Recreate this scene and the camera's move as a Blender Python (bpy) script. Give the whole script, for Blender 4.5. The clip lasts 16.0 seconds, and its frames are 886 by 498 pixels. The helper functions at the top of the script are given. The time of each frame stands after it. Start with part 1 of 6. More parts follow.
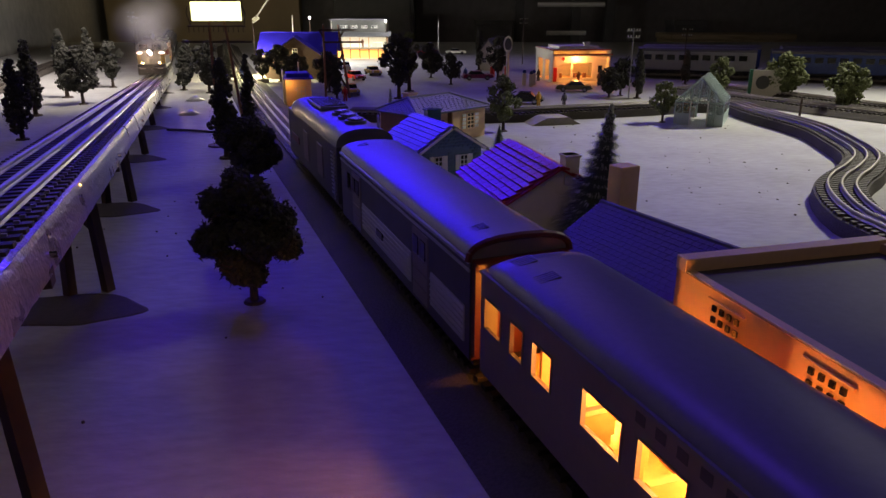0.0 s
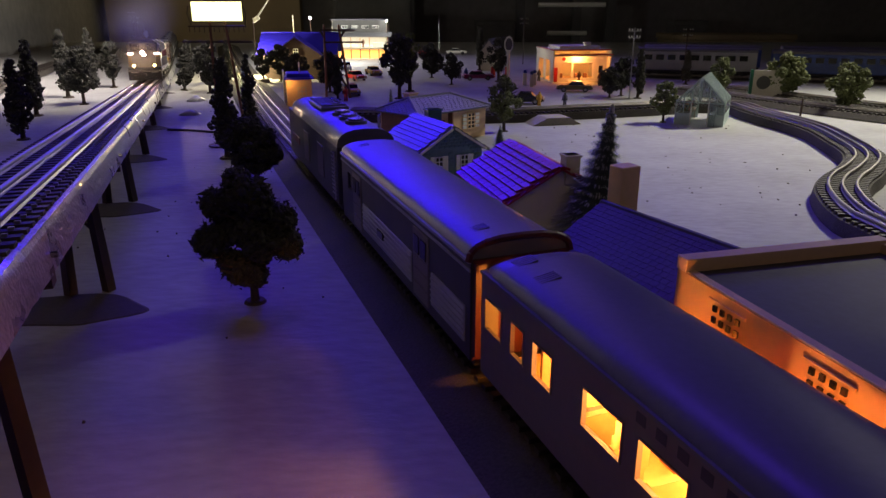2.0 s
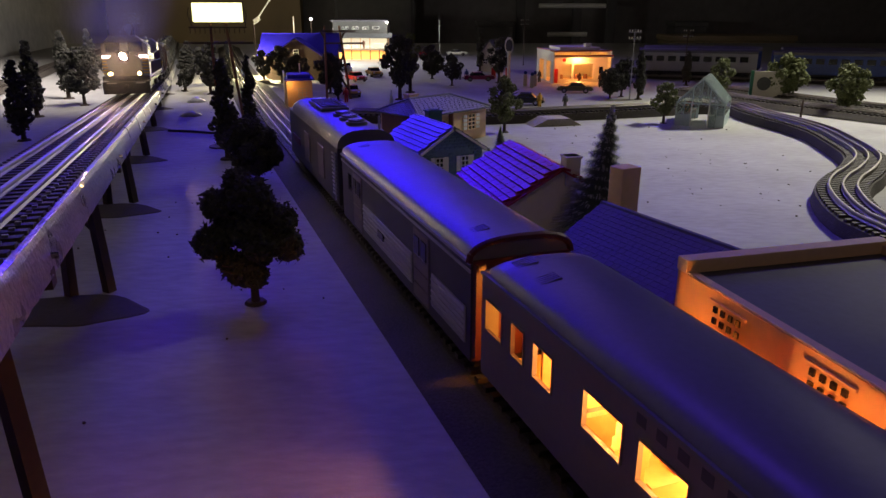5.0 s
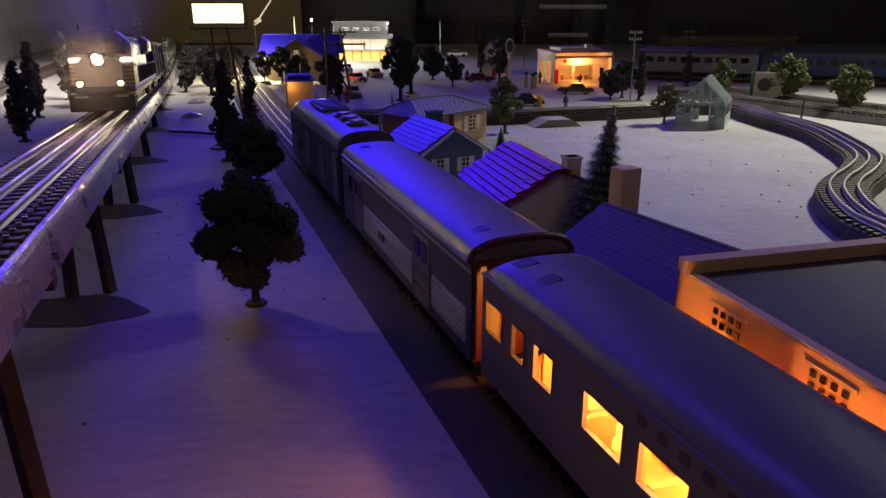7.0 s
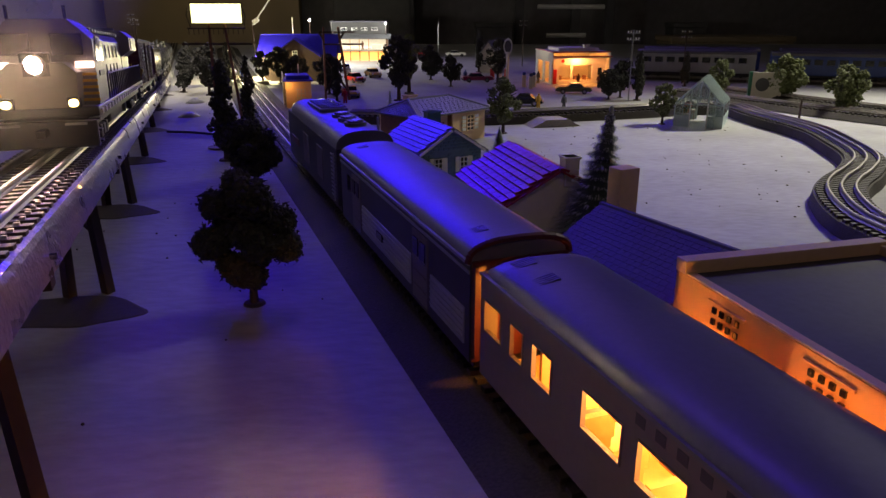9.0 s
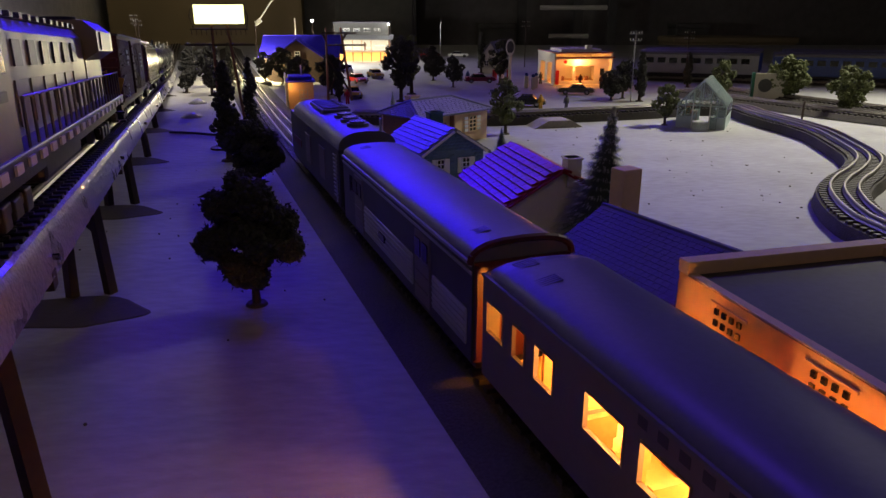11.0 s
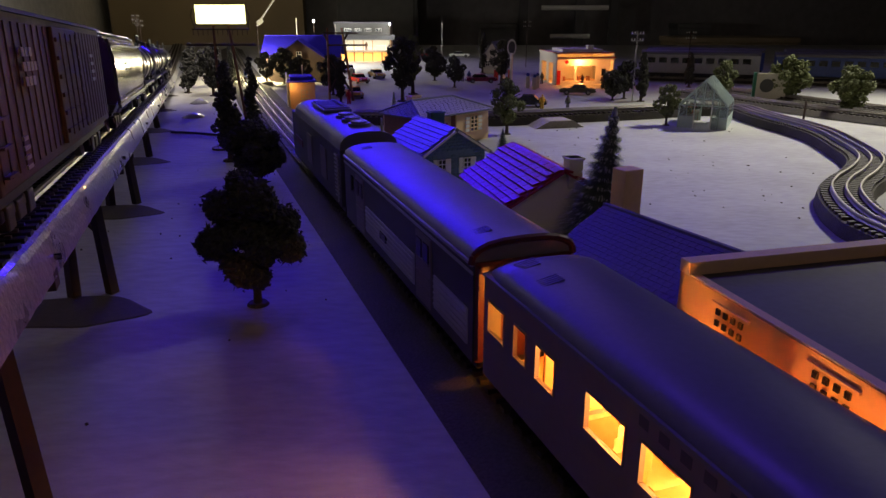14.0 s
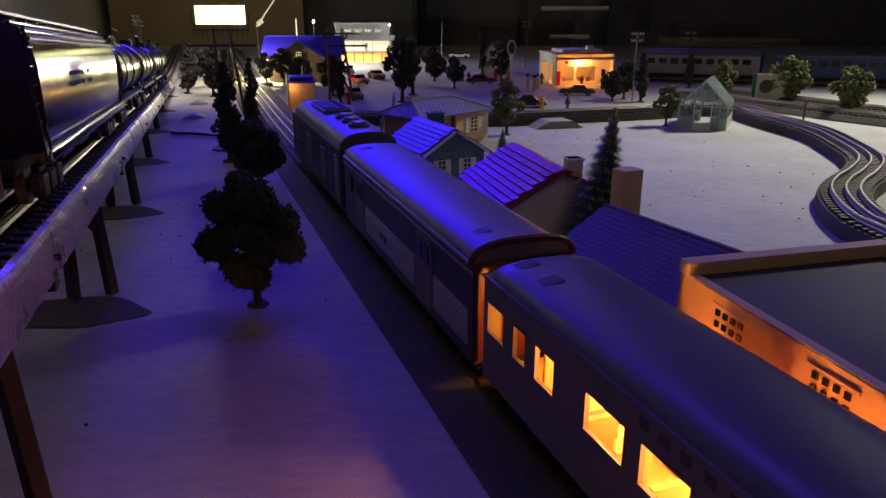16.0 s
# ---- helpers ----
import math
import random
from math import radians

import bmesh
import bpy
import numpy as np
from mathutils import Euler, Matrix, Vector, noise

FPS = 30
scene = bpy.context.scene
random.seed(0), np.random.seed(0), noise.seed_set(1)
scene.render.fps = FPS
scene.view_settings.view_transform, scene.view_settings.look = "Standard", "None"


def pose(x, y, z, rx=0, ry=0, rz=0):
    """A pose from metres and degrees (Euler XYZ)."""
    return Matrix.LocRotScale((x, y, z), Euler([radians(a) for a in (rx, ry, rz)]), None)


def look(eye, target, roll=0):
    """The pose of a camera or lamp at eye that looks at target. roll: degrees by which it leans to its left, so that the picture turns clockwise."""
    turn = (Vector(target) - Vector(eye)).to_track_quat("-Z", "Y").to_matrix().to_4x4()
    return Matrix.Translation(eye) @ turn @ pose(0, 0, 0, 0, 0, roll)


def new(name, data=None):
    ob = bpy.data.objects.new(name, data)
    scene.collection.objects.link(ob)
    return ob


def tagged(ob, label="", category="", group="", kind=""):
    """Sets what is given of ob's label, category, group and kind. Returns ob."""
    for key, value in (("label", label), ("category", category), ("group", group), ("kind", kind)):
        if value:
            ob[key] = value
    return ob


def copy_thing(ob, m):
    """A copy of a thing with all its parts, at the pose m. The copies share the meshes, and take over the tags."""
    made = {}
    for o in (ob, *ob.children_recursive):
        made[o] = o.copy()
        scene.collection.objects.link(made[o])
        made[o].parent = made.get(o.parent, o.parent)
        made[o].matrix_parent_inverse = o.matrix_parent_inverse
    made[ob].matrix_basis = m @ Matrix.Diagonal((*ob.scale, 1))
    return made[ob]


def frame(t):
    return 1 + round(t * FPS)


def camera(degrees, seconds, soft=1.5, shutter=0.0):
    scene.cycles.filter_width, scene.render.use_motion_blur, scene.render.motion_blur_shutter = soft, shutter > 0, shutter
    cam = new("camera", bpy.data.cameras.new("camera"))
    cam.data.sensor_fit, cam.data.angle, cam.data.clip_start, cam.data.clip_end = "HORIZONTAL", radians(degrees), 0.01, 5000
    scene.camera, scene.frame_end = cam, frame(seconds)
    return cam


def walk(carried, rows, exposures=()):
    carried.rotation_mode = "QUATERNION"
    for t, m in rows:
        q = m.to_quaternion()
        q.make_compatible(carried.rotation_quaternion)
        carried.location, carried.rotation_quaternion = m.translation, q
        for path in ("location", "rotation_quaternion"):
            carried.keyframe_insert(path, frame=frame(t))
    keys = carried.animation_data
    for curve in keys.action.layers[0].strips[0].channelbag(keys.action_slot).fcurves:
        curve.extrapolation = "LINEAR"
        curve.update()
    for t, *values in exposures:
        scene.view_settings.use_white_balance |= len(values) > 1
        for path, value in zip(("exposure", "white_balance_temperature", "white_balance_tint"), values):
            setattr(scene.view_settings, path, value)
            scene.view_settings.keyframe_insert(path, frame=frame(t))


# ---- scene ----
# camera: hand-held phone, almost still, a hand's width above the layout
# O gauge: the rails stand 31.75 mm apart; the plan below is drawn with them 16.9 mm apart and enlarged by TRUE
TRUE = 31.75 / 16.9
cam = camera(64, 16.0)
LENS = 784 / math.tan(radians(32))
SWAY = [(0, -7.2, -5), (0.5, -6, -5.2), (1, -6, -5.3), (1.5, -6, -5.3), (2, -6.1, -4.8), (2.5, -7.3, -3.2), (3, -6, -3.2), (3.5, -6, -3.5),
        (4, -6, -4.7), (5.2, -5.2, -2.5), (6.5, -4.3, 0), (7, -4.3, -1.5), (7.5, -4.3, -1.5), (8, -4, -1.5), (8.5, -4.4, -0.5), (9, -7.4, -1.5),
        (10.2, -5, -0.8), (11.5, -3, 0), (12, -3, 0), (12.5, -4.3, 0), (13, -3.9, 0), (13.5, -1.2, 1), (14, -1, 0), (14.5, 0, 0), (15, 0, 0.2), (15.5, -1.3, 1), (16, -1.3, 1)]
TILT = 90 - math.degrees(math.atan(427 / LENS))
walk(cam, [(t, pose(0, 0, 0.125 * TRUE, TILT + math.degrees(b / LENS), 0, math.degrees(a / LENS))) for t, a, b in SWAY])

# ---- light: a dim room, blue strip lights over the layout, a white work lamp to the side ----
world = bpy.data.worlds.new("world")
scene.world = world
world.use_nodes = True
world.node_tree.nodes["Background"].inputs[0].default_value = (0.66, 0.58, 0.55, 1)
world.node_tree.nodes["Background"].inputs[1].default_value = 0.018
scene.view_settings.exposure = 0.08


def lamp(name, kind, m, watts, colour, size=0.1, size_y=None, spread=None, blend=0.5, label=""):
    d = bpy.data.lights.new(name, kind)
    d.energy, d.color = watts, colour
    if kind == "AREA":
        d.shape, d.size, d.size_y = "RECTANGLE", size, size_y or size
        if spread:
            d.spread = radians(spread)
    else:
        d.shadow_soft_size = size
    if kind == "SPOT":
        d.spot_size, d.spot_blend = radians(spread), blend
    ob = new(name, d)
    ob.matrix_world = m
    return ob


lamp("blue_strip_light", "AREA", look((-0.36, 1.62, 0.60), (0.0, 0.30, 0.02)), 0.90, (0.030, 0.007, 1.0), 0.6, 0.14, spread=58)
lamp("blue_ceiling_strip", "AREA", look((-0.16, 1.02, 1.35), (-0.10, 0.34, 0)), 0.40, (0.11, 0.03, 1.0), 0.45, 0.25, spread=54)
# unseen blue fill, added to tint and brighten the far village
lamp("blue_village_fill", "AREA", look((0.10, 2.05, 0.95), (0.05, 1.25, 0)), 0.6, (0.25, 0.14, 1.0), 0.7, 0.12, spread=75)
lamp("work_lamp", "SPOT", look((0.95, 1.15, 0.80), (0.52, 0.76, 0)), 71, (1.0, 0.94, 0.78), 0.06, spread=54, blend=1.0)
# unseen soft fill behind the camera, added to raise the dark parts
lamp("room_fill", "AREA", look((0.2, -1.2, 1.6), (-0.2, 1.0, 0.2)), 3.1, (1.0, 0.74, 0.58), 0.8, 0.8)
# unseen fill, added only to brighten the concrete wall
lamp("wall_fill", "AREA", look((-0.70, 1.15, 0.85), (-1.12, 1.35, 0.16)), 4.2, (1.0, 0.88, 0.82), 0.15, 1.4, spread=52)
# unseen warm fill, added to lift the brown panelling out of the dark
lamp("panel_fill", "AREA", look((-0.95, 2.55, 1.1), (-0.95, 3.1, 0.2)), 0.45, (1.0, 0.84, 0.50), 0.7, 0.1, spread=100)

# ---- materials ----


def mat(name, colour, rough=0.6, metal=0.0, vary=0.25, grain=400.0, stain=30.0, bump=0.15, emit=0.0, glow=None, clear=0.0, coat=0.0, streak=None):
    m = bpy.data.materials.new(name)
    m.use_nodes = True
    n, l = m.node_tree.nodes, m.node_tree.links
    b = n["Principled BSDF"]
    tc = n.new("ShaderNodeTexCoord")
    fine, broad = n.new("ShaderNodeTexNoise"), n.new("ShaderNodeTexNoise")
    fine.inputs["Scale"].default_value, broad.inputs["Scale"].default_value = grain / TRUE, stain / TRUE
    fine.inputs["Detail"].default_value = broad.inputs["Detail"].default_value = 5
    for t in (fine, broad):
        l.new(tc.outputs["Object"], t.inputs["Vector"])
    if streak:                                             # brush marks: the fine grain drawn out one way
        way = n.new("ShaderNodeMapping")
        way.inputs["Rotation"].default_value = (0, 0, radians(streak))
        way.inputs["Scale"].default_value = (0.4, 1, 1)
        l.new(tc.outputs["Object"], way.inputs["Vector"])
        l.new(way.outputs[0], fine.inputs["Vector"])
    add = n.new("ShaderNodeMath")
    add.operation = "MULTIPLY_ADD"
    add.inputs[1].default_value = 0.45
    l.new(fine.outputs["Fac"], add.inputs[0])
    half = n.new("ShaderNodeMath")
    half.operation = "MULTIPLY"
    half.inputs[1].default_value = 0.55
    l.new(broad.outputs["Fac"], half.inputs[0])
    l.new(half.outputs[0], add.inputs[2])
    ramp = n.new("ShaderNodeValToRGB")
    ramp.color_ramp.elements[0].position, ramp.color_ramp.elements[1].position = 0.3, 0.7
    lo = [max(0, c * (1 - vary)) for c in colour]
    hi = [min(0.95, c * (1 + vary)) for c in colour]
    ramp.color_ramp.elements[0].color, ramp.color_ramp.elements[1].color = (*lo, 1), (*hi, 1)
    l.new(add.outputs[0], ramp.inputs[0])
    l.new(ramp.outputs[0], b.inputs["Base Color"])
    b.inputs["Metallic"].default_value = metal
    rr = n.new("ShaderNodeMapRange")
    rr.inputs["To Min"].default_value, rr.inputs["To Max"].default_value = max(0.03, rough - 0.12), min(1, rough + 0.12)
    l.new(broad.outputs["Fac"], rr.inputs["Value"])
    l.new(rr.outputs[0], b.inputs["Roughness"])
    if bump:
        bn = n.new("ShaderNodeBump")
        bn.inputs["Strength"].default_value, bn.inputs["Distance"].default_value = bump, 0.0006 * TRUE
        l.new(fine.outputs["Fac"], bn.inputs["Height"])
        l.new(bn.outputs[0], b.inputs["Normal"])
    if emit:
        b.inputs["Emission Color"].default_value = (*(glow or colour), 1)
        b.inputs["Emission Strength"].default_value = emit
    if clear:
        b.inputs["Transmission Weight"].default_value = clear
        b.inputs["IOR"].default_value = 1.2
    if coat:
        b.inputs["Coat Weight"].default_value = coat
    return m


M = {
    "board": mat("painted_board", (0.33, 0.33, 0.32), 0.85, vary=0.24, grain=240, stain=16, bump=0.6, streak=-28),
    "plaster": mat("rough_plaster", (0.34, 0.34, 0.35), 0.30, vary=0.4, grain=700, stain=60, bump=1.0, coat=0.5),
    "wall": mat("concrete_wall", (0.76, 0.73, 0.72), 0.9, vary=0.22, grain=40, stain=3, bump=0.2),
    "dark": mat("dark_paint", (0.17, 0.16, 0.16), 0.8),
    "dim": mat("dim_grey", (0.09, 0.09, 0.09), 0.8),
    "brownwall": mat("brown_panelling", (0.26, 0.20, 0.12), 0.8, stain=4),
    "bed": mat("ballast_grey", (0.060, 0.052, 0.042), 0.95, vary=0.5, grain=900, bump=0.9),
    "tie": mat("tie_brown", (0.045, 0.036, 0.03), 0.7),
    "rail": mat("nickel_rail", (0.30, 0.28, 0.25), 0.46, 0.9, vary=0.1, bump=0),
    "timber": mat("stained_timber", (0.06, 0.036, 0.027), 0.7),
    "roofgrey": mat("coach_roof_grey", (0.13, 0.13, 0.15), 0.40, vary=0.12, grain=500, stain=45, bump=0.08),
    "silver": mat("silver_paint", (0.36, 0.36, 0.37), 0.4, 0.25, vary=0.1, bump=0.05),
    "coachside": mat("grey_brown_side", (0.16, 0.135, 0.13), 0.5, vary=0.1, bump=0.05),
    "band": mat("charcoal_band", (0.045, 0.045, 0.05), 0.5, vary=0.1, bump=0.05),
    "underframe": mat("underframe_black", (0.034, 0.032, 0.032), 0.6),
    "maroon": mat("maroon_paint", (0.10, 0.02, 0.02), 0.5),
    "interior": mat("cream_interior", (0.50, 0.27, 0.09), 0.6, vary=0.15),
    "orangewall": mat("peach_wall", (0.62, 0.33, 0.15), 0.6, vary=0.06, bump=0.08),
    "tan": mat("tan_wall", (0.74, 0.52, 0.31), 0.6, vary=0.08, bump=0.08),
    "cream": mat("cream_plastic", (0.62, 0.58, 0.48), 0.5, vary=0.06, bump=0.05),
    "white": mat("white_plastic", (0.75, 0.74, 0.70), 0.45, vary=0.06, bump=0.05),
    "slate": mat("slate_roof", (0.08, 0.08, 0.105), 0.55, vary=0.2, bump=0.2),
    "greyroof": mat("grey_shingle", (0.17, 0.175, 0.19), 0.40, vary=0.15),
    "redroof": mat("red_tile", (0.24, 0.006, 0.014), 0.40, vary=0.12, bump=0.1),
    "bluewall": mat("blue_stone_wall", (0.10, 0.17, 0.22), 0.35, vary=0.3, grain=300, bump=0.8),
    "tealchim": mat("teal_plastic", (0.03, 0.10, 0.15), 0.5),
    "blueroof": mat("blue_plastic_roof", (0.018, 0.012, 0.50), 0.45, vary=0.1),
    "depotwood": mat("dark_depot_boards", (0.07, 0.042, 0.028), 0.7),
    "stone": mat("blue_field_stone", (0.075, 0.14, 0.19), 0.38, vary=0.45, grain=300, stain=120, bump=0.5),
    "brick": mat("brown_brick", (0.22, 0.10, 0.06), 0.7),
    "leafdark": mat("dark_foliage", (0.046, 0.046, 0.036), 0.95, vary=0.5),
    "leaf": mat("olive_foliage", (0.12, 0.14, 0.05), 0.85, vary=0.5),
    "bark": mat("bark_brown", (0.05, 0.035, 0.025), 0.85),
    "needle": mat("fir_green", (0.12, 0.155, 0.13), 0.8, vary=0.4),
    "frost": mat("frosted_tip", (0.62, 0.64, 0.62), 0.8),
    "glassdull": mat("clouded_glazing", (0.78, 0.84, 0.82), 0.10, vary=0.08, bump=0.04, clear=0.90),
    "windark": mat("dark_glass", (0.012, 0.012, 0.015), 0.12, vary=0, bump=0),
    "chrome": mat("chrome", (0.30, 0.29, 0.28), 0.14, 1.0, vary=0.05, bump=0.06),
    "boxcar": mat("boxcar_brown", (0.085, 0.042, 0.032), 0.78, vary=0.35, stain=60),
    "tank": mat("tank_black", (0.02, 0.02, 0.018), 0.28, vary=0.1, bump=0.03, coat=0.4),
    "locogrey": mat("loco_grey", (0.20, 0.19, 0.17), 0.45, vary=0.1, bump=0.05),
    "locoblack": mat("loco_black", (0.022, 0.022, 0.022), 0.45),
    "yellow": mat("yellow_paint", (0.6, 0.36, 0.03), 0.5),
    "red": mat("red_enamel", (0.5, 0.02, 0.02), 0.3),
    "greencar": mat("olive_enamel", (0.10, 0.10, 0.045), 0.3),
    "blackcar": mat("black_enamel", (0.02, 0.02, 0.025), 0.25),
    "magenta": mat("plum_enamel", (0.20, 0.02, 0.07), 0.3),
    "bluepaint": mat("blue_enamel", (0.03, 0.06, 0.25), 0.35),
    "greenpaint": mat("green_paint", (0.02, 0.16, 0.09), 0.5),
    "headlight": mat("headlight_lens", (1, 0.9, 0.8), 0.3, vary=0, bump=0, emit=4200, glow=(1.0, 0.66, 0.42)),
    "marker": mat("marker_lens", (1, 0.9, 0.8), 0.3, vary=0, bump=0, emit=6, glow=(1.0, 0.62, 0.5)),
    "ditch": mat("ditch_lens", (1, 0.9, 0.6), 0.3, vary=0, bump=0, emit=18, glow=(1.0, 0.62, 0.2)),
    "signlit": mat("lit_sign_face", (0.95, 0.95, 0.85), 0.5, vary=0, bump=0, emit=2.6, glow=(1.0, 0.96, 0.42)),
    "bulb": mat("warm_bulb", (1, 0.8, 0.5), 0.3, vary=0, bump=0, emit=25, glow=(1.0, 0.62, 0.2)),
    "whitebulb": mat("white_bulb", (1, 1, 1), 0.3, vary=0, bump=0, emit=60, glow=(1.0, 0.98, 0.9)),
    "steel": mat("galvanised_steel", (0.4, 0.4, 0.4), 0.4, 0.8),
    "shadepatch": mat("brown_shade_patch", (0.05, 0.036, 0.028), 0.9, vary=0.35, stain=60),
    "greenframe": mat("pale_teal_plastic", (0.42, 0.52, 0.50), 0.4, vary=0.08, bump=0.05),
    "plank": mat("weathered_plank", (0.30, 0.27, 0.22), 0.8, vary=0.3),
}



def smoke_material(name, radius, density):
    """Thin pale smoke: densest in the middle of a puff, torn by noise, clear at its rim."""
    m = bpy.data.materials.new(name)
    m.use_nodes = True
    n, l = m.node_tree.nodes, m.node_tree.links
    n.remove(n["Principled BSDF"])
    tc, length, fall = n.new("ShaderNodeTexCoord"), n.new("ShaderNodeVectorMath"), n.new("ShaderNodeMapRange")
    length.operation = "LENGTH"
    l.new(tc.outputs["Object"], length.inputs[0])
    fall.interpolation_type = "SMOOTHERSTEP"
    fall.inputs["From Min"].default_value, fall.inputs["From Max"].default_value = 0.0, radius * TRUE
    fall.inputs["To Min"].default_value, fall.inputs["To Max"].default_value = density, 0.0
    l.new(length.outputs["Value"], fall.inputs["Value"])
    wisp, lift, both = n.new("ShaderNodeTexNoise"), n.new("ShaderNodeMapRange"), n.new("ShaderNodeMath")
    wisp.inputs["Scale"].default_value, wisp.inputs["Detail"].default_value = 1.6 / (radius * TRUE), 3
    l.new(tc.outputs["Object"], wisp.inputs["Vector"])
    lift.inputs["From Min"].default_value, lift.inputs["From Max"].default_value = 0.3, 0.7
    lift.inputs["To Min"].default_value, lift.inputs["To Max"].default_value = 0.45, 1.0
    l.new(wisp.outputs["Fac"], lift.inputs["Value"])
    both.operation = "MULTIPLY"
    l.new(fall.outputs["Result"], both.inputs[0])
    l.new(lift.outputs["Result"], both.inputs[1])
    clear, lit, back, halves, mix = (n.new("ShaderNode" + k) for k in ("BsdfTransparent", "BsdfDiffuse", "BsdfTranslucent", "AddShader", "MixShader"))
    lit.inputs["Color"].default_value = back.inputs["Color"].default_value = (0.45, 0.44, 0.43, 1)
    l.new(lit.outputs[0], halves.inputs[0])
    l.new(back.outputs[0], halves.inputs[1])
    l.new(both.outputs[0], mix.inputs["Fac"])
    l.new(clear.outputs[0], mix.inputs[1])
    l.new(halves.outputs[0], mix.inputs[2])
    l.new(mix.outputs[0], n["Material Output"].inputs["Surface"])
    return m


# ---- building kit ----


def T(x=0, y=0, z=0, rz=0, rx=0, ry=0):
    return pose(x, y, z, rx, ry, rz)


def cube(bm, sx, sy, sz, m=None, bevel=0.0):
    """A block of that size, its middle at m."""
    made = bmesh.ops.create_cube(bm, size=1, matrix=(m or Matrix()) @ Matrix.Diagonal((sx, sy, sz, 1)))
    if bevel:
        edges = list({e for v in made["verts"] for e in v.link_edges})
        bmesh.ops.bevel(bm, geom=edges, offset=bevel, segments=2, affect="EDGES", profile=0.5)


def rod(bm, r, h, m=None, r2=None, seg=12):
    bmesh.ops.create_cone(bm, cap_ends=True, segments=seg, radius1=r, radius2=r if r2 is None else r2, depth=h, matrix=m or Matrix())


def ball(bm, r, m=None, sub=2):
    bmesh.ops.create_icosphere(bm, subdivisions=sub, radius=r, matrix=m or Matrix())


def stick(bm, a, b, r, r2=None, seg=6):
    a, b = Vector(a), Vector(b)
    d = b - a
    rod(bm, r, d.length, Matrix.Translation((a + b) / 2) @ d.to_track_quat("Z", "Y").to_matrix().to_4x4(), r2, seg)


def extrude(bm, profile, y0, y1, m=None):
    """A closed outline in x and z, drawn out along y."""
    m = m or Matrix()
    a = [bm.verts.new(m @ Vector((x, y0, z))) for x, z in profile]
    b = [bm.verts.new(m @ Vector((x, y1, z))) for x, z in profile]
    n = len(profile)
    for i in range(n):
        bm.faces.new((a[i], a[(i + 1) % n], b[(i + 1) % n], b[i]))
    bm.faces.new(a[::-1])
    bm.faces.new(b)


def ribbon(bm, path, profile):
    """An outline in offset and height, swept along a list of points (x, y, z)."""
    rings = []
    for i, p in enumerate(path):
        d = Vector(path[min(i + 1, len(path) - 1)]) - Vector(path[max(i - 1, 0)])
        side = Vector((d.y, -d.x, 0)).normalized()
        rings.append([bm.verts.new(Vector(p) + side * o + Vector((0, 0, h))) for o, h in profile])
    n = len(profile)
    for r, s in zip(rings, rings[1:]):
        for i in range(n):
            bm.faces.new((r[i], s[i], s[(i + 1) % n], r[(i + 1) % n]))
    bm.faces.new(rings[0])
    bm.faces.new(rings[-1][::-1])


def mesh(name, bm, material, smooth=False):
    bmesh.ops.recalc_face_normals(bm, faces=bm.faces[:])
    d = bpy.data.meshes.new(name)
    bm.to_mesh(d)
    bm.free()
    d.materials.append(M[material])
    if smooth:
        for p in d.polygons:
            p.use_smooth = True
    return d


def thing(name, m, label, category, group="", kind=""):
    ob = new(name)
    ob.empty_display_size = 0.01
    ob.matrix_basis = m
    return tagged(ob, label, category, group, kind)


def part(name, bm, material, parent, label="", smooth=False, kind=""):
    ob = new(name, mesh(name, bm, material, smooth))
    ob.parent = parent
    return tagged(ob, label, kind=kind)


def share(name, data, parent, m):
    ob = new(name, data)
    ob.parent = parent
    ob.matrix_basis = m
    return ob


def structure(name, bm, material, label, category, smooth=False):
    return tagged(new(name, mesh(name, bm, material, smooth)), label, category, kind="structure")


def bmn():
    return bmesh.new()


# where the tracks run
FA, FB = -0.337, -0.056                                   # trestle line: x = FA * y + FB
TURN = math.degrees(math.atan(-FA))                       # its turn from straight ahead


def climb(y):
    """Height of the trestle's rail heads."""
    z = 0.089 - 0.057 * y
    return z if z > 0.03 else 0.0095 + 0.0205 * math.exp((z - 0.03) / 0.0205)


def trestle(y, side=0.0):
    """A point of the trestle line, moved sideways."""
    c = math.hypot(1, FA)
    return FA * y + FB + side / c, y - FA * side / c


UX, UY = math.sin(radians(-20)), math.cos(radians(-20))   # passenger line


def line(s, side=0.0, z=0.0, turn=20):
    """A pose on the passenger line, s metres past the gap between the coach and the baggage car."""
    return pose(0.0263 + UX * s + UY * side, 0.2153 + UY * s - UX * side, z, 0, 0, turn)

# ---- the room and the layout's table ----
bm = bmn()
cube(bm, 3.9, 3.7, 0.03, T(0.6, 0.75, -0.015))
structure("ground", bm, "board", "pale grey painted layout board with scuffs", "ground")
bm = bmn()
cube(bm, 0.08, 5.2, 2.6, T(-1.16, 1.9, 0.4, 14.6))
structure("wall_west", bm, "wall", "stained bare concrete basement wall beside the layout", "wall")
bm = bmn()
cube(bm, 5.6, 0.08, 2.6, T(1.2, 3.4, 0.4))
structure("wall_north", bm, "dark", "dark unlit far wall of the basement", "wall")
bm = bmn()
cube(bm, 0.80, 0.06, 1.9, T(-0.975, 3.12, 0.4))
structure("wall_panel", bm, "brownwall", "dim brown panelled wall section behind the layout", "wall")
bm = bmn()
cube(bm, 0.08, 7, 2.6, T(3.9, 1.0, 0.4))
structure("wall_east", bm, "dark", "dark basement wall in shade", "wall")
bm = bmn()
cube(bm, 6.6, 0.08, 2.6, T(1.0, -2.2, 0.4))
